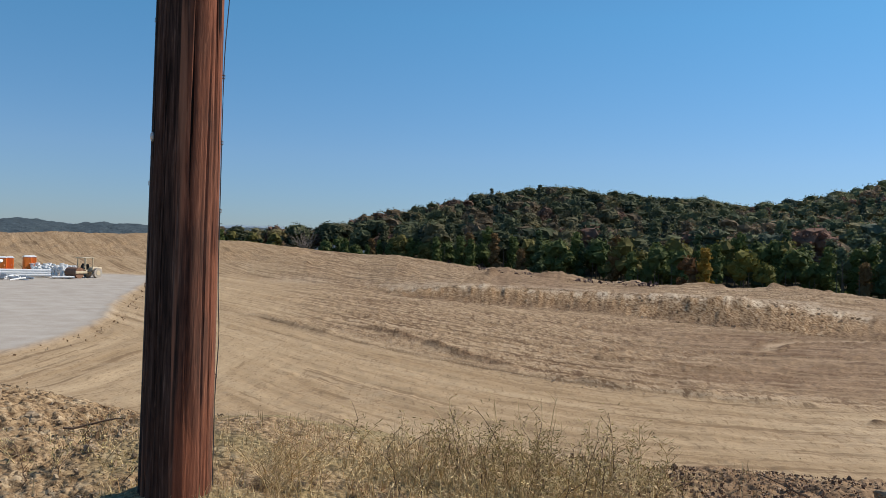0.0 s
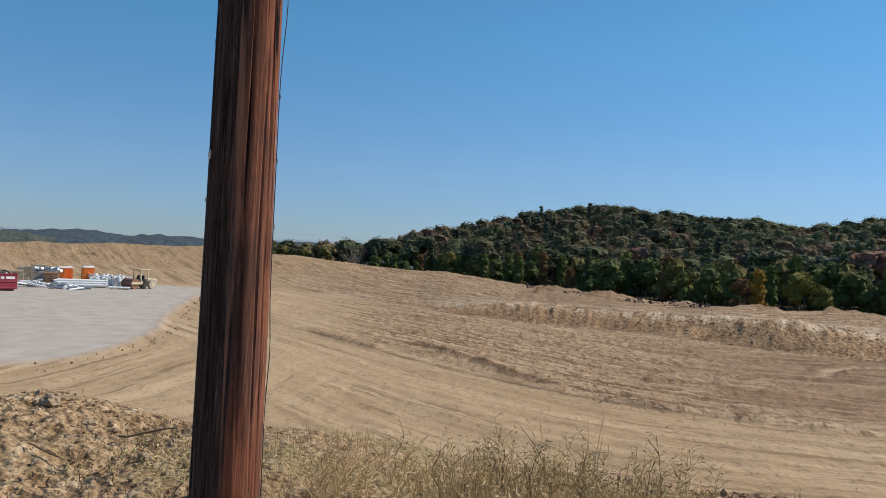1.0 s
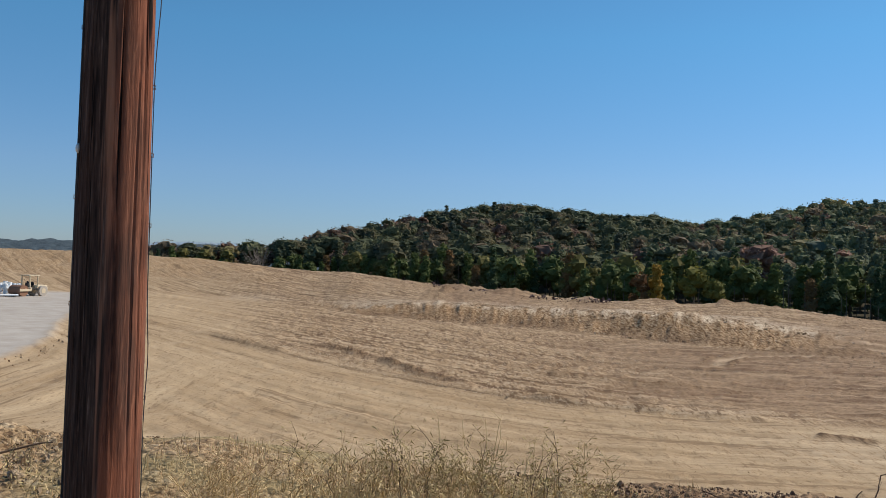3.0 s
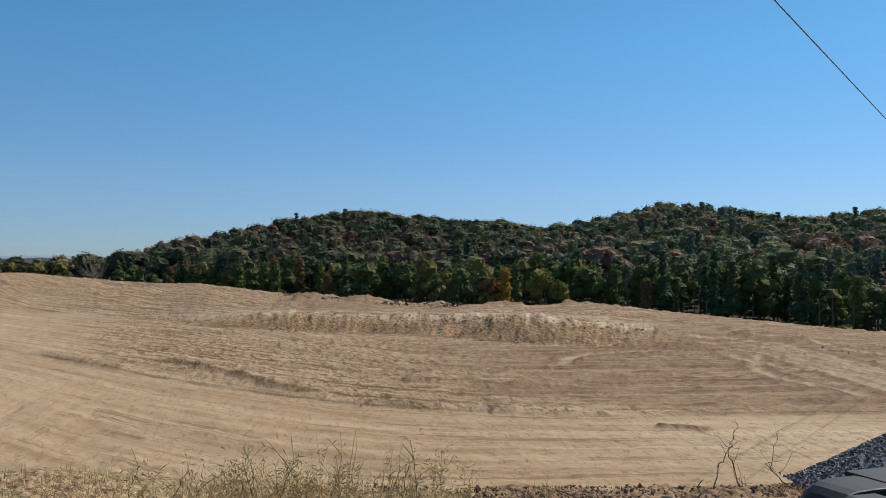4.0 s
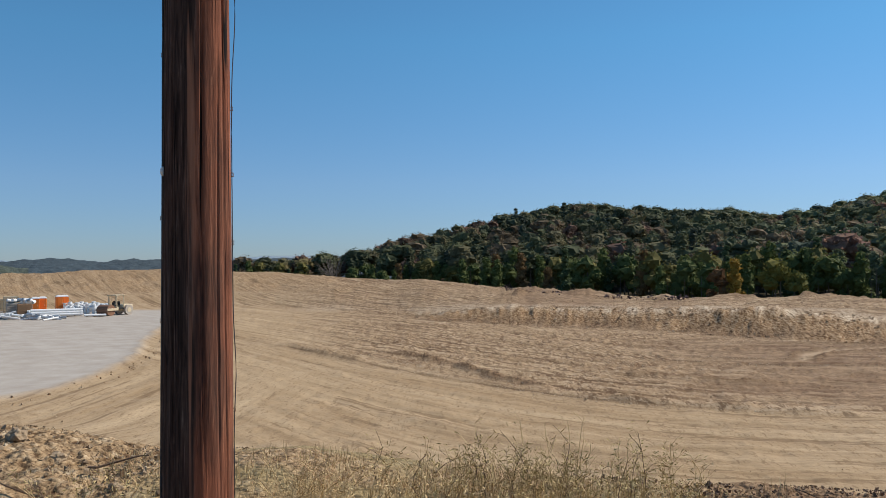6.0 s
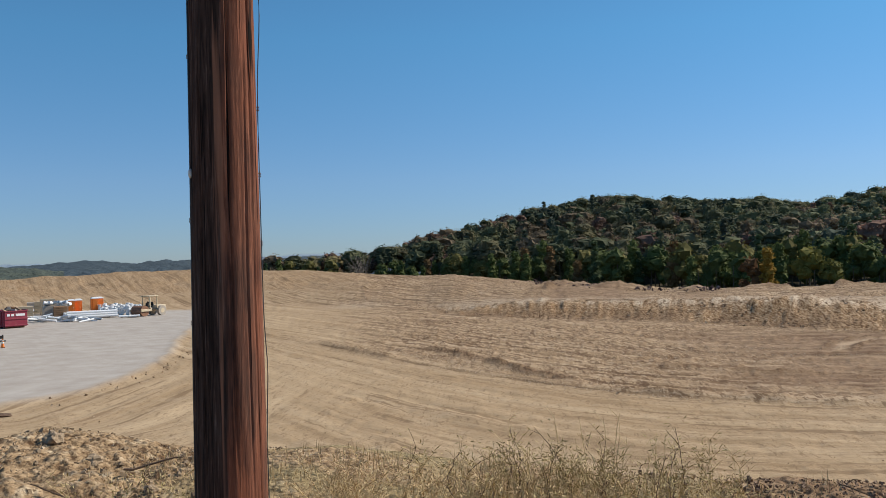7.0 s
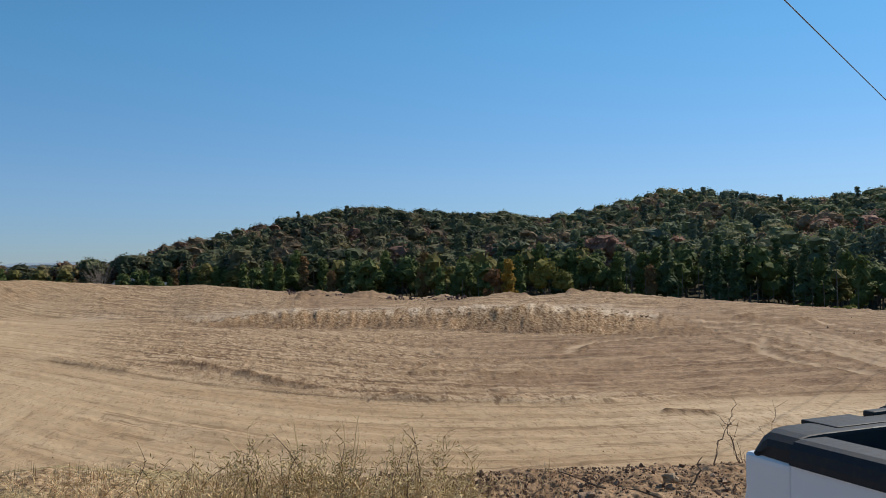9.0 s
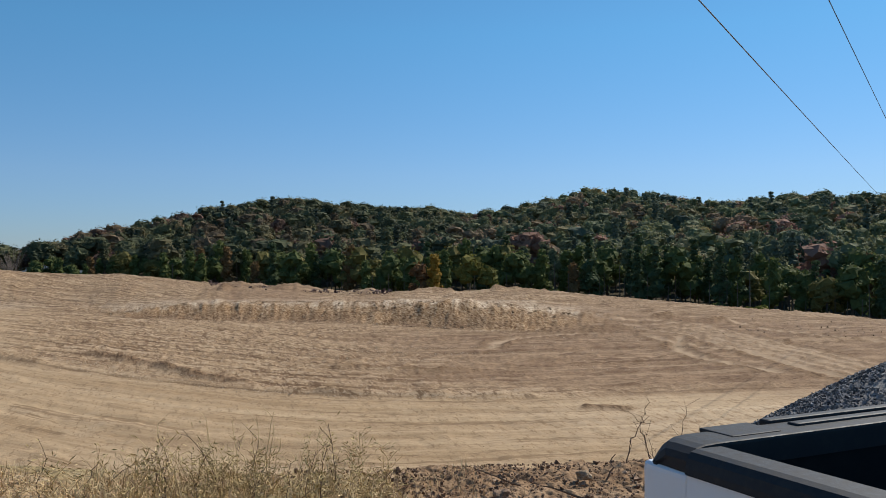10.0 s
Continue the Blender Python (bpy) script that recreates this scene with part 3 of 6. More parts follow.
    # turning wheel tracks, and banks left by the blade
    tread, furrow = np.zeros_like(x), np.zeros_like(x)
    for k, line in enumerate(TURN_OFF):
        d, t = off_path(x, y, rounded(line))
        d = d + 0.5 * (fbm(x * 0.5, y * 0.5, 130 + k, 3) - 0.5)
        fade = sstep(0, 0.12, t) * sstep(1, 0.88, t) * sstep(0.25, 0.5, fbm(x * 0.22, y * 0.22, 140 + k, 3) + (0.2 if k < 4 else 0.05))
        tread = np.maximum(tread, np.exp(-((d / 0.36) ** 2)) * fade)
        furrow = np.maximum(furrow, np.exp(-(((d - 0.9) / 0.4) ** 2)) * fade)
    z = z + on_field * (0.10 * np.exp(-((furrow - 1) ** 2) * 6) * (furrow > 0.05) - 0.06 * tread)
    for k, (line, high) in enumerate(CUTS):
        d, t = off_path(x, y, rounded(line))
        wide = 0.3 + 0.6 * high
        d = d + 0.9 * wide * (fbm(x * 0.9, y * 0.9, 150 + k, 3) - 0.5)
        fade = sstep(0, 0.2, t) * sstep(1, 0.8, t)
        z = z + on_field * high * 1.3 * np.exp(-((d / wide) ** 2)) * fade * (0.4 + 1.0 * vnoise(x * 0.8, y * 0.8, 160 + k))
        # the bank's shaded side goes into the dark colour mask
        furrow = np.maximum(furrow, np.exp(-((d / (1.2 * wide)) ** 2)) * fade)
    far = on_field * sstep(rt - 2, rt + 12, r) * sstep(rim + 14, rim - 2, r)
    z = z + far * (fbm(x * 0.16, y * 0.16, 47, 4) - 0.5) * 1.0
    spoil = np.exp(-((deg - 7.2) / 2.3) ** 2) + 0.8 * np.exp(-((deg - 4.0) / 0.9) ** 2) + 0.5 * np.exp(-((deg - 13.2) / 0.7) ** 2)
    z = z + far * spoil * sstep(rim - 11, rim - 2, r) * (0.9 * np.clip(fbm(x * 0.5, y * 0.5, 48, 3) * 2 - 0.35, 0, 1) + 0.5 * np.abs(fbm(x * 1.4, y * 1.4, 49, 3) - 0.5))
    # the pad stands a hand above the soil, with a windrow of stones along it
    z = z + 0.1 * pad
    lip = 4 * pad_mask(x, y) * (1 - pad_mask(x, y))
    z = z + on_field * lip * 0.14 * fbm(x * 1.2, y * 1.2, 51, 3)
    # clods on the bank
    rough_bank = on_bank * sstep(3.2, 4.2, y)
    bare = np.clip(sstep(-1.7, -2.3, x) + sstep(1.1, 1.9, x), 0, 1)
    clod = np.abs(fbm(x * 4.2, y * 4.2, 61, 4) - 0.5) * 2
    z = z + rough_bank * ((0.03 + 0.012 * bare) * (clod - 0.25) + bare * 0.04 * (np.abs(fbm(x * 8, y * 8, 66, 3) - 0.5) * 2 - 0.3) + bare * 0.028 * (vnoise(x * 24, y * 24, 67) - 0.5) + bare * 0.10 * (fbm(x * 1.4, y * 1.4, 68, 2) - 0.5))
    red = on_field * np.clip(sstep(16, 30, deg) * sstep(70, 45, r) * sstep(36, 46, r) * fbm(x * 0.1, y * 0.1, 71, 3) * 1.4 + far * spoil * 0.9 + sstep(23, 30, deg) * sstep(70, 100, r) * 0.45, 0, 1)
    brown = sstep(6, 22, deg) * sstep(36.5, 42, y + 0.12 * x) * np.clip(sstep(rf + 1, rf - 5, r) + sstep(25, 31, deg) * sstep(96, 80, r), 0, 1)
    red = np.clip(red + on_field * brown * (0.25 + 0.75 * fbm(c * 0.25, s * 0.05, 72, 3)) * 1.25, 0, 1)
    # darker torn soil along the ridge paints in its shaded side
    torn = np.clip(torn + on_field * (1 - pad) * 0.5 * np.exp(-((wander - 0.1) / 0.7) ** 2) * sstep(26, 12, x) * (0.3 + 0.7 * broken), 0, 1)
    red = np.clip(red + rough_bank * sstep(1.4, 2.2, x) * 0.9, 0, 1)
    pale = on_field * np.clip(bench * sstep(rt - 3, rt, r) * sstep(rt + 14, rt + 2, r) * 0.85 * sstep(0.3, 0.55, fbm(x * 0.4, y * 0.4, 73, 3)), 0, 1)
    pale = np.clip(pale + on_field * 0.45 * np.exp(-(((deg + 10.0) / 2.2) ** 2 + ((r - 124) / 6) ** 2)) + on_field * 0.35 * np.exp(-(((c + 6) / 4) ** 2)) * sstep(8, 20, x), 0, 1)
    # pale scoops along the lip of the bench
    scoop = sstep(0.2, 0.85, np.cos(2 * math.pi * (deg + 0.5 * fbm(deg * 0.7, r * 0.1, 76, 2)) / 1.6))
    pale = np.clip(pale * 0.75 + on_field * bench * np.exp(-(((r - rt + 0.6) / 2.0) ** 2)) * scoop * 0.9, 0, 1)
    # bench foot darkened in colour for its shaded face
    furrow = np.clip(furrow * on_field + on_field * 0.8 * sstep(rf - 2.5, rf, r) * sstep(rf + 5.5, rf + 1.5, r) * bench * sstep(0.3, 0.55, fbm(x * 0.3, y * 0.3, 77, 3)), 0, 1)
    litter = rough_bank * (1 - bare) * sstep(0.3, 0.6, fbm(x * 1.5, y * 1.5, 75, 3))
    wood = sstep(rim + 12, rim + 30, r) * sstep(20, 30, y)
    n, m = len(rr), len(az)
    i = np.arange(n - 1)[:, None] * m + np.arange(m)[None, :]
    j = np.arange(n - 1)[:, None] * m + (np.arange(m)[None, :] + 1) % m
    quads = np.stack([i, j, j + m, i + m], -1).reshape(-1, 4)
    me = raw_mesh("ground", np.stack([x, y, z], 1), quads, M_GROUND, [
        ("pad", "FLOAT", pad), ("red", "FLOAT", red), ("rocky", "FLOAT", rocky * on_field), ("pale", "FLOAT", pale), ("torn", "FLOAT", torn),
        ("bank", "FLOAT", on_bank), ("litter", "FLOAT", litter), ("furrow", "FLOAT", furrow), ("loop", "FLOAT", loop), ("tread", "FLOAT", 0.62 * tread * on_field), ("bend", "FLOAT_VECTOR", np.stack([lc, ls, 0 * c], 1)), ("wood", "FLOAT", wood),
        ("flow", "FLOAT_VECTOR", np.stack([c, s, 0 * c], 1))], smooth=True)
    return tagged(new("ground", me), "graded tan earth with wheel tracks and a pale stone pad", "ground", kind="structure")


build_ground()


def up(x, y):
    return float(land(np.array([float(x)]), np.array([float(y)]))[0])


# ---------------------------------------------------------------- utility pole
def build_pole(at, height, r0, r1, seg=240, rows=110, seed=3):
    pole = empty("utility_pole", pose(*at))
    th = np.linspace(0, 2 * math.pi, seg, endpoint=False)
    zz = np.concatenate([np.linspace(-0.4, 3.6, rows), np.linspace(3.8, height, 20)])
    T, Z = np.meshgrid(th, zz)
    r = r0 + (r1 - r0) * np.clip(Z / height, 0, 1) - 0.0012 * np.clip(Z, 0, 3)
    twist = T + 0.03 * Z
    k = twist / (2 * math.pi) * 40
    deep = np.zeros_like(T)
    g = np.random.default_rng(seed)
    for _ in range(34):
        a, z0, ln, w, d = g.uniform(0, 2 * math.pi), g.uniform(-0.5, 3.6), g.uniform(0.5, 2.6), g.uniform(0.02, 0.045), g.uniform(0.006, 0.018)
        off = (twist - a + 0.03 * np.sin(Z * 2.2 + a) + math.pi) % (2 * math.pi) - math.pi
        deep += d * np.exp(-((off / w) ** 2)) * np.clip(1 - np.abs(Z - z0) / ln, 0, 1) ** 0.5
    r = r - np.minimum(deep, 0.02) + 0.004 * (vnoise(k % 40, Z * 1.3, 4) - 0.5) + 0.003 * np.sin(T * 2 + Z)
    x, y = r * np.cos(T), r * np.sin(T)
    n = len(zz)
    i = np.arange(n - 1)[:, None] * seg + np.arange(seg)[None, :]
    j = np.arange(n - 1)[:, None] * seg + (np.arange(seg)[None, :] + 1) % seg
    q = np.stack([i, j, j + seg, i + seg], -1).reshape(-1, 4)
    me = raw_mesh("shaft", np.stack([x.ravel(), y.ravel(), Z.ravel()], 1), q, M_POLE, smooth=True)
    me.update()
    ob = new("shaft", me)
    ob.parent = pole
    bm = bmesh.new()
    cyl(bm, r1 * 0.97, r1 * 0.6, (0, 0, height - 0.02), (0, 0, height + 0.04), 24)
    part("cap", bm, M_STEEL, pole)
    return pole


POLE = (-1.262, 4.205)
POLE_Z = 0.42
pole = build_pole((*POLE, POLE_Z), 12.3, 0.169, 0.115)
tagged(pole, "weathered reddish-brown wooden utility pole standing on the bank", "utility pole")


def on_pole(deg, z, out=0.0):
    """A point on the shaft; deg counts from the side that faces the road, to its right."""
    base = math.atan2(-POLE[1], -POLE[0])
    r = 0.169 + (0.115 - 0.169) * z / 12.3 - 0.0012 * min(max(z, 0), 3) + out
    a = base + radians(deg)
    return (r * math.cos(a), r * math.sin(a), z)


bm = bmesh.new()
tube_mesh(bm, [on_pole(-93 + 2 * math.sin(z * 3), z, 0.006) for z in np.linspace(-0.1, 6, 40)], 0.0045, 6)
part("ground_wire", bm, M_WIRE, pole, "thin dark wire stapled down the shaft")
bm = bmesh.new()
loose = lambda z: 0.006 + 0.022 * math.exp(-((z - 2.55) / 0.28) ** 2) + 0.012 * math.exp(-((z - 0.75) / 0.18) ** 2)
tube_mesh(bm, [on_pole(91, z, loose(z)) for z in np.linspace(0.0, 6.2, 70)], 0.0028, 6)
part("drop_wire", bm, M_WIRE, pole, "thin loose wire bowing off the shaft")
for zz, dd in ((1.72, 93), (1.38, 92), (2.05, 92), (0.55, 92), (2.3, -92), (1.5, -92), (1.0, -92), (2.6, -92)):
    bm = bmesh.new()
    tube_mesh(bm, [on_pole(dd, zz - 0.008, -0.004), on_pole(dd, zz - 0.008, 0.013), on_pole(dd, zz + 0.008, 0.013), on_pole(dd, zz + 0.008, -0.004)], 0.003, 5)
    part("staple", bm, M_RUST, pole)
bm = bmesh.new()
g = bmesh.ops.create_uvsphere(bm, u_segments=14, v_segments=8, radius=1.0)
for v in g["verts"]:
    v.co = Vector((v.co.x * 0.012, v.co.y * 0.016, v.co.z * 0.024))
bmesh.ops.transform(bm, matrix=Matrix.Translation(on_pole(-80, 1.725, 0.004)), verts=bm.verts)
part("tag", bm, M_TAG, pole, "small pale oval tag", True)

# overhead lines leave the pole over the field to a second pole outside
FAR = Vector((POLE[0] + 175 * math.sin(radians(48.6)), POLE[1] + 175 * math.cos(radians(48.6)), 0))


def overhead(z0, z1, dx, rad, sag, swing=0.0):
    bm = bmesh.new()
    a, b = Vector((POLE[0] + dx, POLE[1], z0)), Vector((FAR.x + dx + swing, FAR.y - swing, z1))
    pts = []
    for k in range(41):
        t = k / 40
        p = a.lerp(b, t)
        p.z -= sag * 4 * t * (1 - t)
        pts.append(p)
    tube_mesh(bm, pts, rad, 6)
    ob = part("overhead_cable", bm, M_WIRE)
    return tagged(ob, "dark overhead cable strung from the wooden pole", "cable", "overhead cables")


overhead(6.6, 6.3, 0.17, 0.014, 0.25)
overhead(11.4, 11.8, 0.14, 0.02, 0.2, 1.3)
far_pole = build_pole((FAR.x, FAR.y, up(FAR.x, FAR.y)), 12.5 - up(FAR.x, FAR.y), 0.25, 0.14, 24, 12, 5)
tagged(far_pole, "tall far wooden utility pole beyond the field", "utility pole")


# ---------------------------------------------------------------- pickup truck
def build_truck():
    t = empty("pickup_truck", pose(0.906, 1.396, 0, 0, 0, 8.0))
    tagged(t, "white pickup truck with black bed rail caps and an empty bed", "pickup truck")
    H, L, W = 1.37, 1.78, 1.95
    # local x runs forward, local y is 0 at the outer left rail and falls to -W at the right one
    for s, y0 in ((1, 0.0), (-1, -W)):
        prof = [(y0 + s * 0.01, 0.55), (y0 + s * 0.04, 0.8), (y0 + s * 0.045, 1.0), (y0 + s * 0.022, 1.17), (y0 - s * 0.004, 1.27), (y0 - s * 0.022, H - 0.036), (y0 - s * 0.09, H - 0.036), (y0 - s * 0.09, 0.6)]
        bm = bmesh.new()
        extrude_profile(bm, prof, 0.006, L)
        bmesh.ops.bevel(bm, geom=list(bm.edges), offset=0.012, segments=2, affect="EDGES")
        part("bed_side", bm, M_WHITE, t)
        # rail cap: rings along the rail, rounded down at the rear corner
        bm = bmesh.new()
        rings = []
        for x, drop, inset in ((0.0, 0.022, 0.024), (0.004, 0.012, 0.02), (0.016, 0.004, 0.012), (0.034, 0.001, 0.004), (0.06, 0.0, 0.0), (L, 0.0, 0.0)):
            yo, yi = y0 - s * (0.018 + inset), y0 - s * 0.1256
            ring = [(yo, H - 0.04), (yo - s * 0.006, H - 0.024), (yo - s * 0.018, H - 0.01), (yo - s * 0.03, H - 0.002), (yo - s * 0.045, H), (yi + s * 0.004, H - 0.0005), (yi + s * 0.001, H - 0.002), (yi, H - 0.006), (yi, H - 0.041), (yi + s * 0.02, H - 0.0415)]
            rings.append([bm.verts.new((x, y, min(z, H - 0.001) - drop * (z > H - 0.035))) for y, z in ring])
        for a, b in zip(rings, rings[1:]):
            for k in range(len(a)):
                bm.faces.new((a[k], a[(k + 1) % len(a)], b[(k + 1) % len(a)], b[k]))
        bm.faces.new(rings[0])
        bm.faces.new(rings[-1])
        bmesh.ops.recalc_face_normals(bm, faces=bm.faces)
        rail = part("rail_cap", bm, M_BLACK, t, "ribbed black plastic rail cap")
        for k in range(2):
            bm = bmesh.new()
            yc = y0 - s * (0.034 + 0.042 * k)
            x0 = 0.25 + 0.02 * k
            box(bm, (L - x0 - 0.05, 0.024, 0.012), ((L + x0 - 0.05) / 2, yc, H - 0.0025), (0, 0, 0), 0.004, seg=2)
            part("rib", bm, M_BLACK, rail)
        bm = bmesh.new()
        box(bm, (0.105, 0.076, 0.008), (0.162, y0 - s * 0.066, H - 0.0032), (0, 0, 0), 0.0025, seg=2)
        part("stake_cover", bm, M_BLACK, rail, "smooth black stake pocket cover")
        bm = bmesh.new()
        box(bm, (0.03, 0.104, 0.74), (0.012, y0 - s * 0.072, 0.96), (0, 0, 0), 0.012, seg=3)
        part("tail_post", bm, M_WHITE, t)
        bm = bmesh.new()
        box(bm, (0.04, 0.1, 0.3), (0.0, y0 - s * 0.022, 0.78), (0, 0, 0), 0.015, seg=2)
        part("tail_light", bm, plain("red_lens", (0.4, 0.01, 0.01), 0.15), t)
    gate = empty("tailgate")
    gate.parent = t
    bm = bmesh.new()
    g0 = H - 0.004
    prof = [(-0.006, g0 - 0.036), (-0.01, g0 - 0.12), (-0.012, g0 - 0.4), (-0.008, g0 - 0.66), (0.04, g0 - 0.66), (0.04, g0 - 0.05)]
    a = [bm.verts.new((x, -0.128, z)) for x, z in prof]
    b = [bm.verts.new((x, -W + 0.128, z)) for x, z in prof]
    for k in range(len(prof)):
        bm.faces.new((a[k], a[(k + 1) % len(prof)], b[(k + 1) % len(prof)], b[k]))
    bm.faces.new(a[::-1])
    bm.faces.new(b)
    bmesh.ops.recalc_face_normals(bm, faces=bm.faces)
    part("panel", bm, M_WHITE, gate)
    bm = bmesh.new()
    prof = [(-0.012, g0 - 0.036), (-0.011, g0 - 0.026), (-0.007, g0 - 0.012), (0.0, g0 - 0.003), (0.012, g0), (0.06, g0 - 0.001), (0.072, g0 - 0.006), (0.077, g0 - 0.02), (0.077, g0 - 0.07)]
    a = [bm.verts.new((x, -0.129, z)) for x, z in prof]
    b = [bm.verts.new((x, -W + 0.129, z)) for x, z in prof]
    for k in range(len(prof)):
        bm.faces.new((a[k], a[(k + 1) % len(prof)], b[(k + 1) % len(prof)], b[k]))
    bm.faces.new(a[::-1])
    bm.faces.new(b)
    bmesh.ops.recalc_face_normals(bm, faces=bm.faces)
    part("gate_cap", bm, M_BLACK, gate, "black textured plastic tailgate cap")
    bm = bmesh.new()
    box(bm, (0.03, 0.26, 0.09), (-0.02, -W / 2, 1.15), (0, 0, 0), 0.01, seg=2)
    part("gate_handle", bm, M_BLACK, gate)
    # bed
    for nm, size, at in (("bed_floor", (L, W - 0.2, 0.04), (L / 2, -W / 2, 0.74)), ("bed_front", (0.03, W - 0.2, 0.6), (L - 0.02, -W / 2, 1.04)), ("gate_liner", (0.02, W - 0.24, 0.57), (0.055, -W / 2, 1.03)), ("side_liner", (L - 0.02, 0.02, 0.6), (L / 2, -0.112, 1.045)), ("side_liner", (L - 0.02, 0.02, 0.6), (L / 2, -W + 0.112, 1.045))):
        bm = bmesh.new()
        box(bm, size, at, (0, 0, 0), 0.004)
        part(nm, bm, M_LINER, t)
    for k in range(9):
        bm = bmesh.new()
        box(bm, (L - 0.1, 0.05, 0.02), (L / 2, -0.28 - k * 0.175, 0.768))
        part("floor_rib", bm, M_LINER, t)
    # cab, bonnet and running gear
    bm = bmesh.new()
    box(bm, (2.2, W - 0.06, 0.75), (L + 1.15, -W / 2, 0.92), (0, 0, 0), 0.06, seg=3)
    box(bm, (1.9, W - 0.2, 0.62), (L + 1.05, -W / 2, 1.58), (0, 0, 0), 0.12, 0.84, 3)
    box(bm, (1.35, W - 0.08, 0.62), (L + 2.85, -W / 2, 0.9), (0, 0, 0), 0.1, 0.97, 3)
    part("cab", bm, M_WHITE, t)
    bm = bmesh.new()
    box(bm, (1.93, W - 0.34, 0.36), (L + 1.05, -W / 2, 1.6), (0, 0, 0), 0.05, 0.88, 2)
    box(bm, (1.5, W - 0.17, 0.36), (L + 1.05, -W / 2, 1.58), (0, 0, 0), 0.05, 0.86, 2)
    part("glazing", bm, M_GLASSY, t)
    bm = bmesh.new()
    box(bm, (0.18, W - 0.1, 0.2), (-0.16, -W / 2, 0.5), (0, 0, 0), 0.03, seg=2)
    part("bumper", bm, M_STEEL, t)
    bm = bmesh.new()
    box(bm, (L + 3.2, 0.9, 0.16), ((L + 3.2) / 2, -W / 2, 0.52))
    part("chassis", bm, M_BLACK, t)
    for wx in (0.75, L + 2.75):
        for wy in (-0.14, -W + 0.14):
            wheel = empty("wheel")
            wheel.parent = t
            wheel.location = (wx, wy, 0.39)
            bm = bmesh.new()
            vs = cyl(bm, 0.39, 0.39, (0, -0.13, 0), (0, 0.13, 0), 32)
            bmesh.ops.bevel(bm, geom=[e for e in bm.edges if len(e.link_faces) == 2 and max(len(f.verts) for f in e.link_faces) > 4], offset=0.035, segments=3, affect="EDGES")
            part("tyre", bm, M_RUBBER, wheel, smooth=True)
            bm = bmesh.new()
            cyl(bm, 0.24, 0.22, (0, -0.135, 0), (0, 0.135, 0), 24)
            part("rim", bm, M_STEEL, wheel)
    return t


build_truck()


# ---------------------------------------------------------------- stones, clods, gravel
def stone_shapes(count, seed, flat=0.75):
    """A few rough pebble shapes as (verts, tris)."""
    out = []
    g = np.random.default_rng(seed)
    for _ in range(count):
        bm = bmesh.new()
        bmesh.ops.create_icosphere(bm, subdivisions=1, radius=1.0)
        v = np.array([p.co[:] for p in bm.verts])
        f = np.array([[q.index for q in p.verts] for p in bm.faces])
        bm.free()
        v = v * g.uniform(0.62, 1.15, (len(v), 1)) * np.array([1, g.uniform(0.6, 0.95), g.uniform(0.45, 0.8) * flat / 0.75])
        out.append((v, f))
    return out


def scatter(name, shapes, pos, size, material, seed, sink=0.25):
    """Many small shapes joined into one mesh."""
    g = np.random.default_rng(seed)
    vs, fs, n = [], [], 0
    for p, s in zip(pos, size):
        v, f = shapes[g.integers(len(shapes))]
        a, b = g.uniform(0, 2 * math.pi), g.uniform(0, 2 * math.pi)
        ca, sa, cb, sb = math.cos(a), math.sin(a), math.cos(b), math.sin(b)
        m = np.array([[ca, -sa, 0], [sa, ca, 0], [0, 0, 1]]) @ np.array([[1, 0, 0], [0, cb, -sb], [0, sb, cb]])
        vs.append(v @ m.T * s + np.array(p) + [0, 0, s * (0.5 - sink)])
        fs.append(f + n)
        n += len(v)
    return new(name, raw_mesh(name, np.concatenate(vs), np.concatenate(fs), material))


SHAPES = stone_shapes(10, 11)
CUBE_V = np.array([[x, y, z] for x in (-0.6, 0.6) for y in (-0.6, 0.6) for z in (-0.6, 0.6)])
CUBE_F = np.array([[0, 1, 3], [0, 3, 2], [4, 6, 7], [4, 7, 5], [0, 4, 5], [0, 5, 1], [2, 3, 7], [2, 7, 6], [0, 2, 6], [0, 6, 4], [1, 5, 7], [1, 7, 3]])
CHIPS = [(CUBE_V * rng.uniform(0.5, 1.25, (8, 1)) * rng.uniform(0.6, 1.15, 3) + rng.normal(0, 0.16, (8, 3)), CUBE_F) for _ in range(14)]

# loose clods over the bare parts of the bank
for lo, hi, n, material, label in ((-6.5, -1.55, 5200, M_CLOD, "loose tan soil clods and stones on the bank"), (1.0, 5.6, 9000, M_REDCLOD, "loose reddish-brown soil clods on the bank")):
    cx, cy = rng.uniform(lo, hi, n), rng.uniform(3.6, 7.0, n)
    keep = cy < bank_edge(cx) + 0.5
    cx, cy = cx[keep], cy[keep]
    cs = np.clip(0.005 * rng.pareto(2.4, len(cx)) + 0.005, 0, 0.026)
    tagged(scatter("earth_clods", CHIPS, np.stack([cx, cy, land(cx, cy) + 0.01], 1), cs, material, 5), label, "soil clods", kind="stuff")


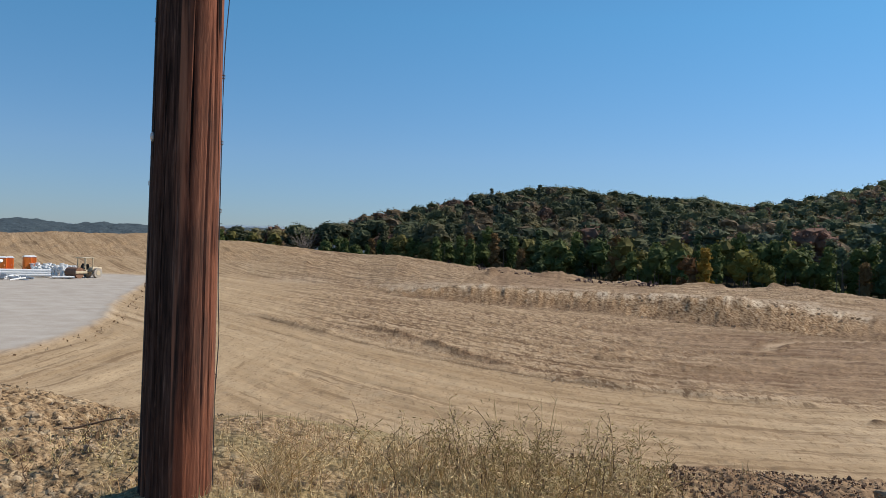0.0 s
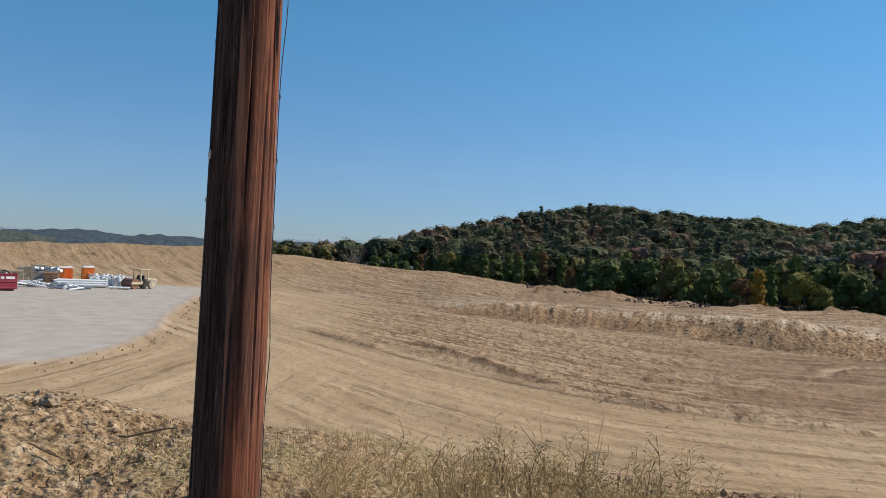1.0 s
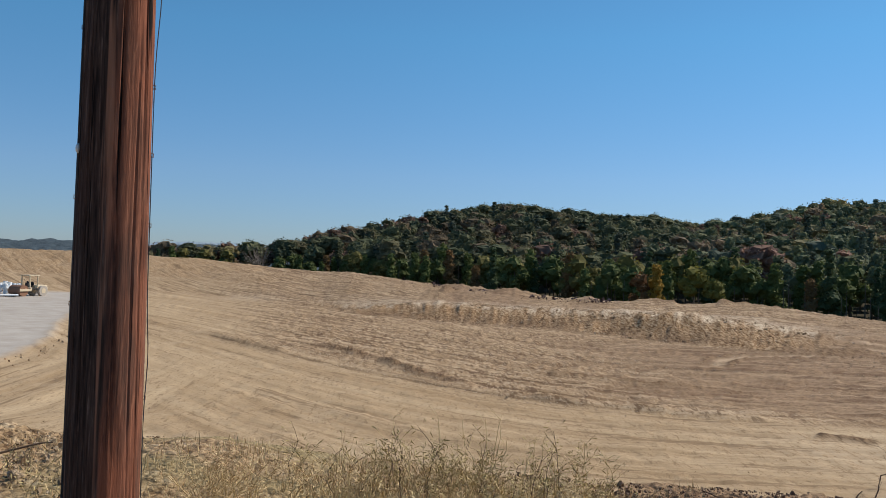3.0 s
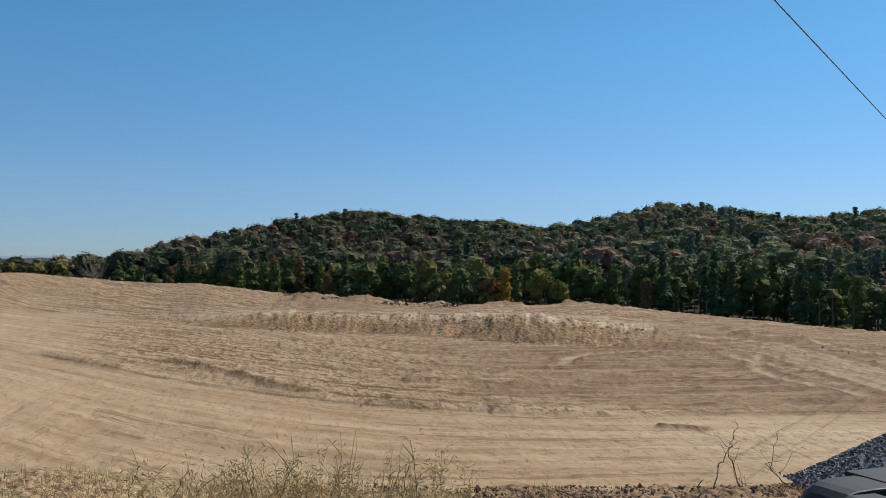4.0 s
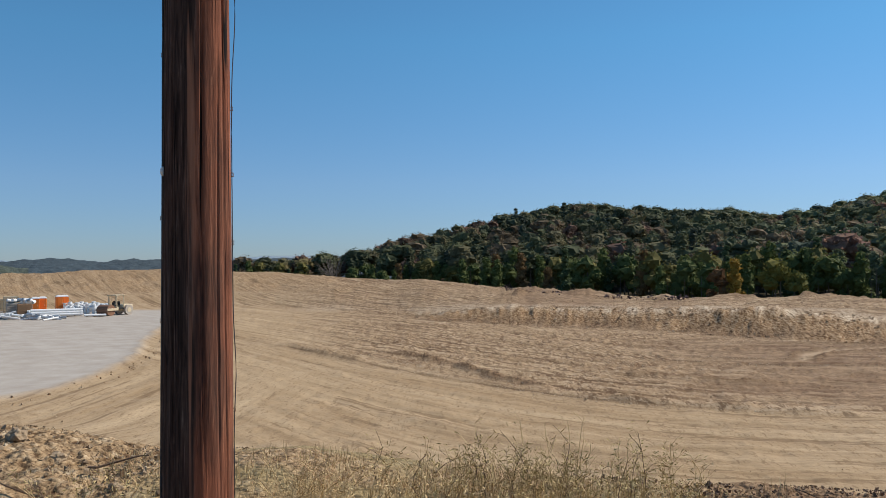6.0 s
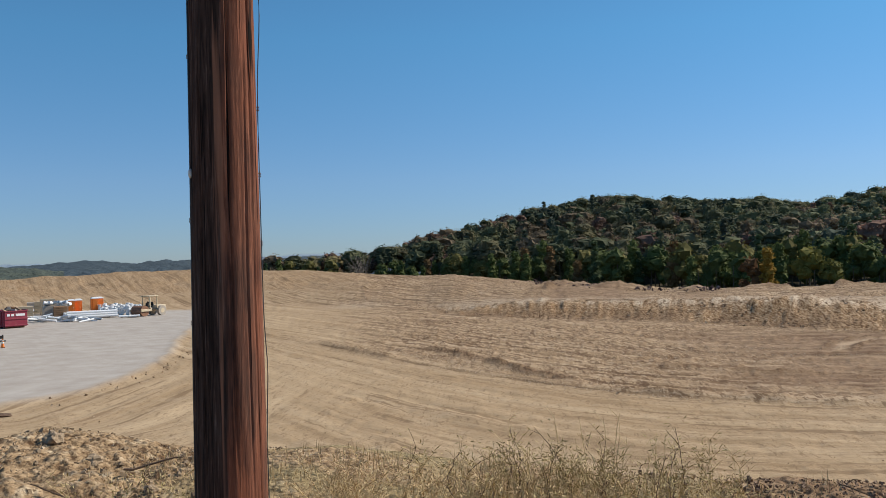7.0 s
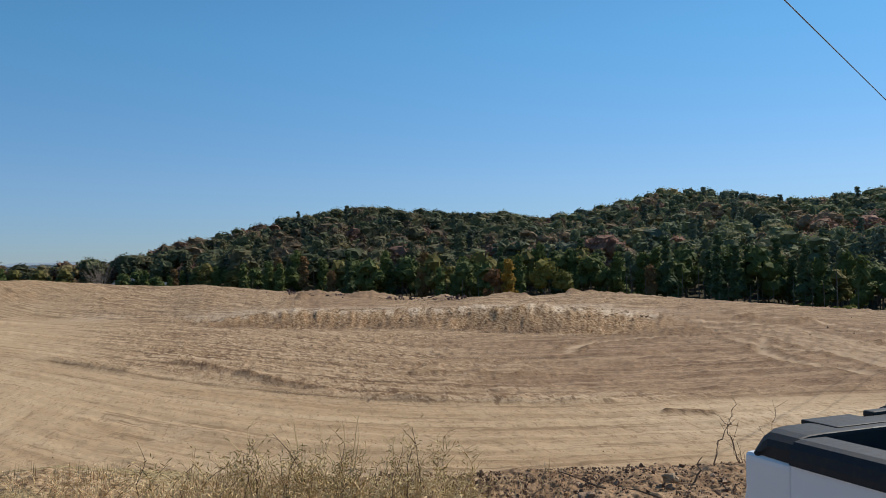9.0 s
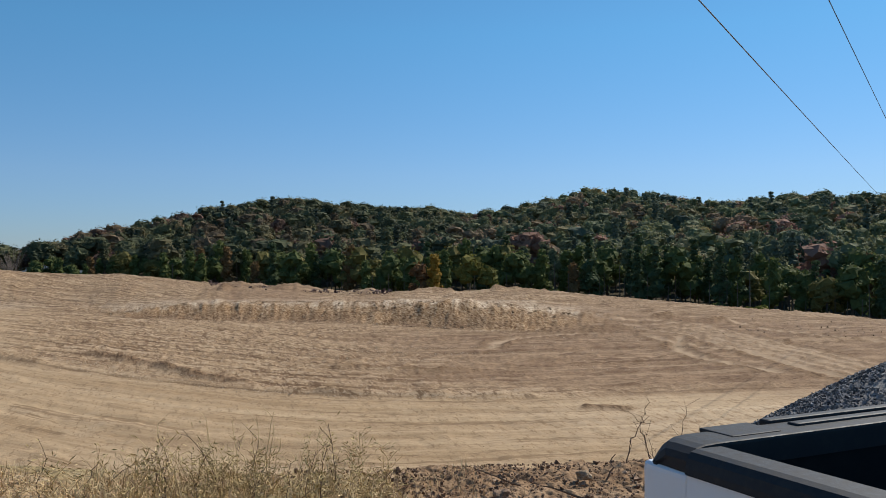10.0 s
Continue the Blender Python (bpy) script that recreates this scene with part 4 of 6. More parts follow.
def lone_stone(x, y, s, material, label, seed, lift=0.5):
    bm = bmesh.new()
    bmesh.ops.create_icosphere(bm, subdivisions=3, radius=1.0)
    g = np.random.default_rng(seed)
    k = g.uniform(0, 50)
    for v in bm.verts:
        q = v.co * 1.3 + Vector((k, k, k))
        v.co *= 0.8 + 0.45 * noise.noise(q) + 0.15 * noise.noise(q * 3)
        v.co.x, v.co.y, v.co.z = v.co.x * s, v.co.y * s * 0.8, v.co.z * s * 0.62
    ob = part("stone", bm, material, smooth=False)
    ob.matrix_world = pose(x, y, up(x, y) + s * lift * 0.6, 0, 0, g.uniform(0, 360))
    return tagged(ob, label, "stone", "stones on the bank")


lone_stone(2.94, 5.5, 0.062, M_CLOD, "grey-brown stone lying on the bank edge", 1, 1.0)
lone_stone(1.72, 5.15, 0.11, M_REDCLOD, "dark earth clod on the bank", 2)
lone_stone(2.25, 5.3, 0.09, M_REDCLOD, "dark earth clod on the bank", 3)
lone_stone(1.25, 4.9, 0.07, M_REDCLOD, "dark earth clod on the bank", 4)
lone_stone(-2.7, 5.7, 0.08, M_CLOD, "tan earth clod on the soil mound", 5)
lone_stone(-3.2, 6.1, 0.1, M_CLOD, "tan earth clod on the soil mound", 6)
lone_stone(-2.1, 5.2, 0.06, M_CLOD, "tan earth clod on the soil mound", 7)

# broken rock along the face of the bench and on the rim
pos, size = [], []
for _ in range(8000):
    a = rng.uniform(-6, 30) if rng.random() < 0.75 else rng.uniform(-34, 46)
    rf, rt, rm = np.interp(a, AZ, R_FOOT), np.interp(a, AZ, R_TOP), np.interp(a, AZ, R_RIM)
    on_face = rng.random() < 0.75
    r = rng.uniform(rf - 1, rt + 3) if on_face else rng.uniform(rt, rm + 1)
    px, py = r * math.sin(radians(a)), r * math.cos(radians(a))
    pos.append((px, py, up(px, py)))
    size.append(min(0.035 + 0.025 * rng.pareto(2.6), 0.14 if on_face else 0.06))
tagged(scatter("broken_rocks", CHIPS, pos, size, M_ROCK, 6), "pale broken rock strewn over the cut face", "rocks", kind="stuff")
# small stones over the field and along the pad's edge
pos, size = [], []
for _ in range(4500):
    a, r = rng.uniform(-34, 46), 6.06 / rng.uniform(0.07, 0.34)
    px, py = r * math.sin(radians(a)), r * math.cos(radians(a))
    if py > bank_edge(px) + 8:
        pos.append((px, py, up(px, py)))
        size.append(min(0.009 + 0.007 * rng.pareto(2.4), 0.055))
for _ in range(90):
    py = rng.uniform(36, 90)
    px = -20.6 - 0.28 * max(0, py - 50) + rng.normal(0.4, 0.5)
    pos.append((px, py, up(px, py) + 0.06))
    size.append(rng.uniform(0.03, 0.1))
tagged(scatter("field_stones", CHIPS, pos, size, M_ROCK, 8), "small stones strewn over the graded earth", "stones", kind="stuff")


# clods turned up by the tracks, in drifts along their run
n = 60000
ca, cr = np.radians(rng.uniform(-9, 44, n)), 6.06 / rng.uniform(0.075, 0.165, n)
cx, cy = cr * np.sin(ca), cr * np.cos(ca)
cc, cl = flow_xy(cx, cy)
drift = sstep(0.5, 0.72, fbm(cc * 0.55, cl * 0.05, 121, 3)) * sstep(0.3, 0.6, fbm(cx * 0.07, cy * 0.07, 122, 3)) * sstep(0, 2, cc) + 0.9 * np.exp(-((cc - 0.3) / 0.8) ** 2) * sstep(14, 6, cx) * sstep(-12, -6, cx)
drift += 0.6 * np.exp(-((cx - 35) / 9) ** 2 - ((cy - 57) / 4) ** 2)
keep = rng.random(n) < 0.75 * drift
cx, cy = cx[keep][:13000], cy[keep][:13000]
cs = np.clip(0.02 + 0.013 * rng.pareto(2.8, len(cx)), 0, 0.052)
tagged(scatter("track_clods", CHIPS, np.stack([cx, cy, land(cx, cy) + 0.03], 1), cs, M_DRYCLOD, 9), "brown earth clods turned up along the wheel tracks", "soil clods", kind="stuff")
# dark rubble heaped at the far rim
ra = np.concatenate([rng.normal(7.6, 1.7, 900), rng.normal(4.0, 0.8, 350), rng.normal(13.2, 0.6, 250)])
rr = np.interp(ra, AZ, R_RIM) - np.abs(rng.normal(0, 3.5, len(ra)))
rx, ry = rr * np.sin(np.radians(ra)), rr * np.cos(np.radians(ra))
rs = np.clip(0.07 + 0.07 * rng.pareto(2.5, len(ra)), 0, 0.42)
tagged(scatter("rim_rubble", CHIPS, np.stack([rx, ry, land(rx, ry) + 0.25 * rng.random(len(ra))], 1), rs, M_SPOIL, 10), "dark reddish rubble heaped along the field's far rim", "rubble", kind="stuff")


def build_gravel_pile():
    """A heap of crushed stone: a mound under a skin of single stones."""
    cx, cy, R, Hh = 6.52, 5.13, 2.38, 1.04
    g = np.random.default_rng(17)

    def top(x, y):
        d = np.hypot(x - cx, (y - cy) * 1.05)
        h = Hh * np.clip(1 - d / R, 0, 1) ** 1.0
        h = np.minimum(h, 0.86 - 0.12 * np.exp(-((x - cx) ** 2) * 2)) * 1.02
        return 0.06 + h + 0.05 * (fbm(x * 2.2, y * 2.2, 81, 3) - 0.5)

    n = 90
    X, Y = np.meshgrid(np.linspace(cx - R, cx + R, n), np.linspace(cy - R, cy + R, n))
    x, y = X.ravel(), Y.ravel()
    z = np.maximum(top(x, y), 0) + np.minimum(land(x, y), 0.2) * 0.6
    z = np.where(np.hypot(x - cx, y - cy) > R * 0.99, land(x, y) - 0.3, z)
    i = (np.arange(n - 1)[:, None] * n + np.arange(n - 1)[None, :]).ravel()
    quads = np.stack([i, i + 1, i + n + 1, i + n], 1)
    heap = empty("gravel_pile", pose(cx, cy, 0))
    me = raw_mesh("mound", np.stack([x - cx, y - cy, z - 0.02], 1), quads, M_GRAVEL, smooth=True)
    ob = new("mound", me)
    ob.parent = heap
    m = 15000
    a, d = g.uniform(math.pi * 0.55, math.pi * 2.0, m), R * np.sqrt(g.uniform(0, 1, m)) * 1.02
    px, py = cx + d * np.cos(a), cy + d * np.sin(a)
    pz = np.maximum(top(px, py), 0) + np.minimum(land(px, py), 0.2) * 0.6
    st = scatter("gravel", CHIPS, np.stack([px - cx, py - cy, pz], 1), np.clip(g.normal(0.0135, 0.004, m), 0.006, 0.026), M_GRAVEL, 18, 0.4)
    st.parent = heap
    st["kind"] = "stuff"
    tagged(heap, "heap of grey crushed gravel on the roadside", "gravel pile")


build_gravel_pile()


# ---------------------------------------------------------------- woods
def ico(level):
    bm = bmesh.new()
    bmesh.ops.create_icosphere(bm, subdivisions=level, radius=1.0)
    v, f = np.array([p.co[:] for p in bm.verts]), np.array([[q.index for q in p.verts] for p in bm.faces])
    bm.free()
    return v, f


CORE = ico(2)


def leaf_cloud(g, lobes, per, size, flat=1.0):
    """Foliage over a set of lobes (x, y, z, radius): a lumpy leaf mass with loose sprays round it."""
    tris = []
    for x, y, z, rad in lobes:
        at, squash = np.array([x, y, z]), np.array([1, 1, flat])
        v = CORE[0] * g.uniform(0.55, 1.0, (len(CORE[0]), 1)) * squash * rad + g.normal(0, 0.1 * rad, CORE[0].shape)
        tris.append((v + at)[CORE[1]])
        d = g.normal(size=(per, 3))
        d /= np.linalg.norm(d, axis=1)[:, None]
        d[:, 2] = np.where(d[:, 2] < -0.4, -d[:, 2], d[:, 2])
        c = at + d * rad * g.uniform(0.82, 1.16, (per, 1)) * squash
        nrm = d + g.normal(0, 0.6, (per, 3))
        nrm /= np.linalg.norm(nrm, axis=1)[:, None]
        u = np.cross(nrm, g.normal(size=(per, 3)))
        u /= np.linalg.norm(u, axis=1)[:, None]
        w = np.cross(nrm, u)
        s = size * g.uniform(0.5, 1.25, (per, 1))
        tris.append(np.stack([c + u * s, c + (-0.5 * u + 0.85 * w) * s, c + (-0.6 * u - 0.8 * w) * s * g.uniform(0.7, 1.1, (per, 1))], 1))
    return np.concatenate(tris)


def limb_tris(a, b, r0, r1, k=4):
    a, b = np.array(a, float), np.array(b, float)
    d = (b - a) / np.linalg.norm(b - a)
    u = np.cross(d, [0.31, 0.95, 0.12])
    u /= np.linalg.norm(u)
    w = np.cross(d, u)
    t = np.arange(k) * 2 * math.pi / k
    ring = np.cos(t)[:, None] * u + np.sin(t)[:, None] * w
    p, q = a + ring * r0, b + ring * r1
    out = []
    for i in range(k):
        j = (i + 1) % k
        out += [[p[i], p[j], q[j]], [p[i], q[j], q[i]]]
    return np.array(out)


def grow_tree(g, kind, per, size):
    """Foliage and wood triangles of one tree, about 15 m high, foot at the origin."""
    h = g.uniform(13, 17)
    lobes, wood = [], []
    lean = g.normal(0, 0.25, 2)
    topz = h * 0.82
    wood.append(limb_tris((0, 0, -1.0), (lean[0], lean[1], topz), 0.2, 0.05, 5))
    if kind == "round":
        # a dome of lobes round a high middle one
        n = int(g.integers(6, 9))
        lobes.append((0, 0, 0.8 * h, g.uniform(2.2, 2.8)))
        for k in range(n):
            q = g.uniform(0, 1)
            a, d = 2 * math.pi * (k + g.uniform(-0.3, 0.3)) / n, g.uniform(1.7, 2.9) * (1.05 - 0.45 * q)
            lobes.append((d * math.cos(a), d * math.sin(a), (0.46 + 0.34 * q) * h, g.uniform(1.5, 2.4)))
        flat = 0.86
    elif kind == "tall":
        for k in range(7):
            q = k / 6
            a, d = 2.4 * k + g.uniform(-0.5, 0.5), g.uniform(0.4, 1.5) * (1.1 - q)
            lobes.append((d * math.cos(a), d * math.sin(a), (0.42 + 0.5 * q) * h, g.uniform(1.25, 1.9) * (1.1 - 0.35 * q)))
        flat = 1.05
    elif kind == "pine":
        for k in range(9):
            z = (0.4 + 0.56 * k / 8) * h
            rad = 2.3 * (1.08 - (z / h - 0.3) / 0.72)
            a = k * 2.4 + g.uniform(-0.5, 0.5)
            lobes.append((rad * 0.35 * math.cos(a), rad * 0.35 * math.sin(a), z, max(0.8, rad * 0.85)))
        flat = 0.8
    else:
        for _ in range(8):
            z, a, d = g.uniform(0.08, 0.5) * h * 0.7, g.uniform(0, 2 * math.pi), g.uniform(0.2, 2.2)
            lobes.append((d * math.cos(a), d * math.sin(a), z, g.uniform(0.9, 1.5)))
        flat = 0.85
    for x, y, z, rad in lobes[::2]:
        z0 = max(0.5, z - 2.0 - g.uniform(0, 1.5))
        f = z0 / topz
        wood.append(limb_tris((lean[0] * f, lean[1] * f, z0), (x, y, z), 0.07, 0.02, 3))
    return leaf_cloud(g, lobes, per, size, flat), np.concatenate(wood)


PALETTE = np.array([[0.050, 0.062, 0.028], [0.060, 0.072, 0.030], [0.070, 0.078, 0.032], [0.090, 0.083, 0.036], [0.098, 0.072, 0.038], [0.100, 0.056, 0.036], [0.040, 0.054, 0.033], [0.13, 0.11, 0.04]])
P_LEFT = np.array([0.16, 0.17, 0.2, 0.19, 0.13, 0.08, 0.05, 0.02])
P_RIGHT = np.array([0.27, 0.23, 0.16, 0.08, 0.06, 0.03, 0.16, 0.01])
tg = np.random.default_rng(23)
KINDS = [grow_tree(tg, k, 40, 0.38) for k in ("round", "round", "round", "round", "tall", "tall", "pine", "pine")]


def build_forest(name, spots, label):
    """Many trees joined into one mesh; spots: x, y, z, scale, kind, colour."""
    vs, cols, mats = [], [], []
    for x, y, z, sc, (leaf, wood), col in spots:
        a = tg.uniform(0, 2 * math.pi)
        m = np.array([[math.cos(a), -math.sin(a), 0], [math.sin(a), math.cos(a), 0], [0, 0, 1]]) * np.array([[sc * tg.uniform(1.02, 1.3)], [sc * tg.uniform(1.02, 1.3)], [sc]])
        for t, k in ((leaf, 0), (wood, 1)):
            p = t.reshape(-1, 3) @ m.T + np.array([x, y, z])
            vs.append(p)
            cols.append(np.tile([*col, 1.0], (len(p), 1)))
            mats.append(np.full(len(t), k))
    v = np.concatenate(vs)
    f = np.arange(len(v)).reshape(-1, 3)
    me = raw_mesh(name, v, f, [M_LEAF, M_BARK], [("leaf", "FLOAT_COLOR", np.concatenate(cols))], matidx=np.concatenate(mats))
    return tagged(new(name, me), label, "woods", kind="stuff")


spots = []
step = 7.7
for gy in np.arange(100, 560, step):
    for gx in np.arange(-150, 470, step):
        x, y = gx + tg.uniform(-2.6, 2.6), gy + tg.uniform(-2.6, 2.6)
        r, a = math.hypot(x, y), math.degrees(math.atan2(x, y))
        if not -16.5 < a < 48.5:
            continue
        re, rs = np.interp(a, AZ_WOOD, R_EDGE), np.interp(a, AZ_WOOD, R_SKY)
        if r < re + 12 or r > rs + 14:
            continue
        right = float(np.clip((a - 14) / 14, 0, 1))
        patch = vnoise(np.array([x * 0.022]), np.array([y * 0.022]), 91)[0]
        p = P_LEFT * (1 - right) + P_RIGHT * right
        p = p * (1 + np.array([-0.6, -0.5, 0, 0.5, 1.2, 1.6, -0.6, 0.6]) * (2 * patch - 1))
        p = np.clip(p, 0.005, None)
        ci = tg.choice(8, p=p / p.sum())
        near_top = r > rs - 40
        kind = KINDS[6 + tg.integers(2)] if ci == 6 and not near_top and tg.random() < 0.7 else KINDS[tg.integers(4 if near_top else 6)]
        sc = (tg.uniform(0.78, 1.1) if not near_top else tg.uniform(0.86, 1.13)) * np.interp(a, [-12, -6, 0], [0.88, 0.97, 1.0])
        # the last term lifts the leaf colour towards blue to paint in haze
        spots.append((x, y, up(x, y), sc, kind, PALETTE[ci] * tg.uniform(1.1, 2.1) * (1.02 + 0.8 * right) * np.array([1.08, 1.0, 1.12]) + np.array([0.006, 0.008, 0.016])))
build_forest("hillside_woods", spots, "dense mixed autumn woods over the hills")


def tree_meshes(g, kind, color, per=42, size=0.38):
    leaf, wood = grow_tree(g, kind, per, size)
    v = leaf.reshape(-1, 3)
    me = raw_mesh("crown", v, np.arange(len(v)).reshape(-1, 3), M_LEAF, [("leaf", "FLOAT_COLOR", np.tile([*color, 1.0], (len(v), 1)))])
    w = wood.reshape(-1, 3)
    mw = raw_mesh("trunk", w, np.arange(len(w)).reshape(-1, 3), M_BARK)
    return me, mw


TREE_SORTS = [
    ("round", (0.055, 0.07, 0.022), "broad dark green tree at the edge of the woods"),
    ("round", (0.1, 0.085, 0.026), "broad olive-brown autumn tree at the edge of the woods"),
    ("tall", (0.06, 0.075, 0.022), "slender green tree at the edge of the woods"),
    ("tall", (0.11, 0.06, 0.026), "slender rust-brown tree at the edge of the woods"),
    ("pine", (0.035, 0.055, 0.026), "dark green pine at the edge of the woods"),
    ("shrub", (0.075, 0.085, 0.026), "low green bush at the edge of the woods"),
]
protos = []
for k, col, lab in TREE_SORTS:
    for _ in range(2):
        me, mw = tree_meshes(tg, k, tuple(2.1 * q for q in col))
        t = empty("tree")
        for nm, data in (("crown", me), ("trunk", mw)):
            o = new(nm, data)
            o.parent = t
        tagged(t, lab, "tree", "trees along the field edge")
        protos.append(t)
used = set()


def plant(pi, x, y, sc):
    m = pose(x, y, up(x, y) - 0.3, 0, 0, tg.uniform(0, 360)) @ Matrix.Scale(sc, 4)
    if pi in used:
        ob = copy_thing(protos[pi], m)
        ob.matrix_basis = m
    else:
        used.add(pi)
        ob = protos[pi]
        ob.matrix_basis = m
    return ob


for a in np.arange(-15.5, 48, 0.52):
    aa = a + tg.uniform(-0.25, 0.25)
    r = np.interp(aa, AZ_WOOD, R_EDGE) + tg.uniform(-4, 12)
    left = aa < 16
    pi = int(tg.choice(12, p=[0.13, 0.13, 0.12, 0.12, 0.11, 0.11, 0.05, 0.05, 0.04, 0.04, 0.05, 0.05] if left else [0.08, 0.08, 0.05, 0.05, 0.1, 0.1, 0.03, 0.03, 0.16, 0.16, 0.08, 0.08]))
    plant(pi, r * math.sin(radians(aa)), r * math.cos(radians(aa)), tg.uniform(0.72, 1.02) * np.interp(aa, [-8, -3, 2], [0.72, 0.84, 1.0]))
# undergrowth down to the field
for a in np.arange(12, 48, 0.55):
    aa = a + tg.uniform(-0.25, 0.25)
    r = np.interp(aa, AZ_WOOD, R_EDGE) + tg.uniform(-9, -3)
    plant(int(tg.integers(10, 12)), r * math.sin(radians(aa)), r * math.cos(radians(aa)), tg.uniform(0.45, 0.8))
for pi in range(12):
    if pi not in used:
        plant(pi, 172 * math.sin(radians(5 + 3 * pi)), 172 * math.cos(radians(5 + 3 * pi)), 0.9)

# one golden tree, its yellow-green neighbour and a bare one stand out from the edge
for a, r, sc, k, col, lab in ((17.4, 152, 0.72, "tall", (0.42, 0.25, 0.04), "small golden-yellow tree against the dark woods"), (19.8, 152, 0.7, "round", (0.24, 0.21, 0.045), "yellow-green bushy tree against the dark woods"), (21.0, 151, 0.58, "round", (0.2, 0.19, 0.045), "yellow-green bushy tree against the dark woods"), (38.0, 142, 0.8, "shrub", (0.24, 0.23, 0.05), "light green bush at the edge of the woods"), (16.4, 153, 0.62, "round", (0.2, 0.09, 0.04), "rust-brown bush at the edge of the woods")):
    me, mw = tree_meshes(tg, k, col)
    t = empty("tree", pose(r * math.sin(radians(a)), r * math.cos(radians(a)), up(r * math.sin(radians(a)), r * math.cos(radians(a))) + 0.5, 0, 0, 40) @ Matrix.Scale(sc, 4))
    for nm, data in (("crown", me), ("trunk", mw)):
        o = new(nm, data)
        o.parent = t
    tagged(t, lab, "tree")
a, r = -9.3, 262
bt = empty("bare_tree", pose(r * math.sin(radians(a)), r * math.cos(radians(a)), up(r * math.sin(radians(a)), r * math.cos(radians(a)))))
w = [limb_tris((0, 0, -0.5), (0.3, 0, 6), 0.25, 0.18, 5)]
for _ in range(60):
    b = np.array([tg.normal(0, 2.6), tg.normal(0, 2.6), tg.uniform(7, 13.5)])
    s0 = np.array([0.3 + b[0] * 0.25, b[1] * 0.25, tg.uniform(4, 7.5)])
    w.append(limb_tris(s0, b, 0.07, 0.02, 3))
w = np.concatenate(w).reshape(-1, 3)
o = new("branches", raw_mesh("branches", w, np.arange(len(w)).reshape(-1, 3), plain("grey_bark", (0.2, 0.16, 0.13), 0.9, 0, 0.3)))
o.parent = bt
tagged(bt, "leafless grey tree in the gap of the woods", "tree")


# ---------------------------------------------------------------- far hills
def build_hill(name, dist, az0, az1, heights, col, size, label, depth=260):
    """A wooded ridge far off, as a lumpy canopy surface."""
    n, m = 240, 26
    A, Q = np.meshgrid(np.linspace(az0, az1, n), np.linspace(0, 1, m))
    top = np.interp(A, np.linspace(az0, az1, len(heights)), heights) * dist + EYE
    r = dist - depth * (1 - Q)
    x, y = r * np.sin(np.radians(A)), r * np.cos(np.radians(A))
    lump = (fbm(x / size, y / size, 95, 4) - 0.5) * size * 0.5
    z = -30 + (top + 30) * np.sin(Q * math.pi / 2) ** 0.8 + lump
    i = (np.arange(m - 1)[:, None] * n + np.arange(n - 1)[None, :]).ravel()
    me = raw_mesh(name, np.stack([x.ravel(), y.ravel(), z.ravel()], 1), np.stack([i, i + 1, i + n + 1, i + n], 1), col, smooth=True)
    return tagged(new(name, me), label, "hill", kind="structure")


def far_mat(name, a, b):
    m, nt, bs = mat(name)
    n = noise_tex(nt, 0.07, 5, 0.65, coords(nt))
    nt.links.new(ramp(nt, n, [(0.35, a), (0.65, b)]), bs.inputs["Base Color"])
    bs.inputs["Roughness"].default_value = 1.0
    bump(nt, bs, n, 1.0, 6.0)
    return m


build_hill("backdrop_near_ridge", 760, -44, -28, [0.03, 0.027, 0.023, 0.0205, 0.0135, 0.006, 0.002], far_mat("near_ridge_woods", (0.032, 0.045, 0.036), (0.07, 0.082, 0.058)), 14, "dark wooded ridge behind the pad")
# haze is painted into the base colours of the two farther ridges
build_hill("backdrop_far_ridge", 1900, -34, -4, [0.0085, 0.0075, 0.0082, 0.0112, 0.0122, 0.0085, 0.0112, 0.0102, 0.0088, 0.0082, 0.0105, 0.0118, 0.0100, 0.007, 0.008, 0.006], far_mat("far_ridge_hazed_woods", (0.026, 0.044, 0.056), (0.05, 0.07, 0.082)), 22, "blue-green wooded ridge in the distance", 600)
build_hill("backdrop_faint_ridge", 3600, -34, -2, [0.008, 0.010, 0.0095, 0.009, 0.008, 0.009, 0.011, 0.0135, 0.0145, 0.012, 0.010, 0.009], far_mat("hazed_ridge", (0.2, 0.26, 0.32), (0.23, 0.29, 0.35)), 40, "pale blue ridge on the skyline", 900)


# ---------------------------------------------------------------- weeds and dry grass
def blade_mesh(g, pts, width):
    """Blades as tapering strips: rows of foot, lean direction, height."""
    vs, fs, n = [], [], 0
    for x, y, z, h in pts:
        a = g.uniform(0, 2 * math.pi)
        lean = np.array([math.cos(a), math.sin(a), 0]) * g.uniform(0.08, 0.75)
        side = np.array([-math.sin(a + g.normal(0, 0.5)), math.cos(a), 0])
        wd = width * g.uniform(0.6, 1.4)
        p = []
        for k, t in enumerate((0, 0.4, 0.75, 1.0)):
            c = np.array([x, y, z]) + lean * h * t**1.7 + np.array([0, 0, h * t * (1 - 0.25 * t * np.linalg.norm(lean))])
            s = side * wd * (1 - t) * 0.5
            p += [c - s, c + s] if t < 1 else [c]
        vs += p
        fs += [[n, n + 1, n + 3], [n, n + 3, n + 2], [n + 2, n + 3, n + 5], [n + 2, n + 5, n + 4], [n + 4, n + 5, n + 6]]
        n += 7
    return np.array(vs), np.array(fs)


gg = np.random.default_rng(41)
pts = []
tufts = [(gg.uniform(-2.6, 2.3), gg.uniform(3.7, 6.2)) for _ in range(340)]
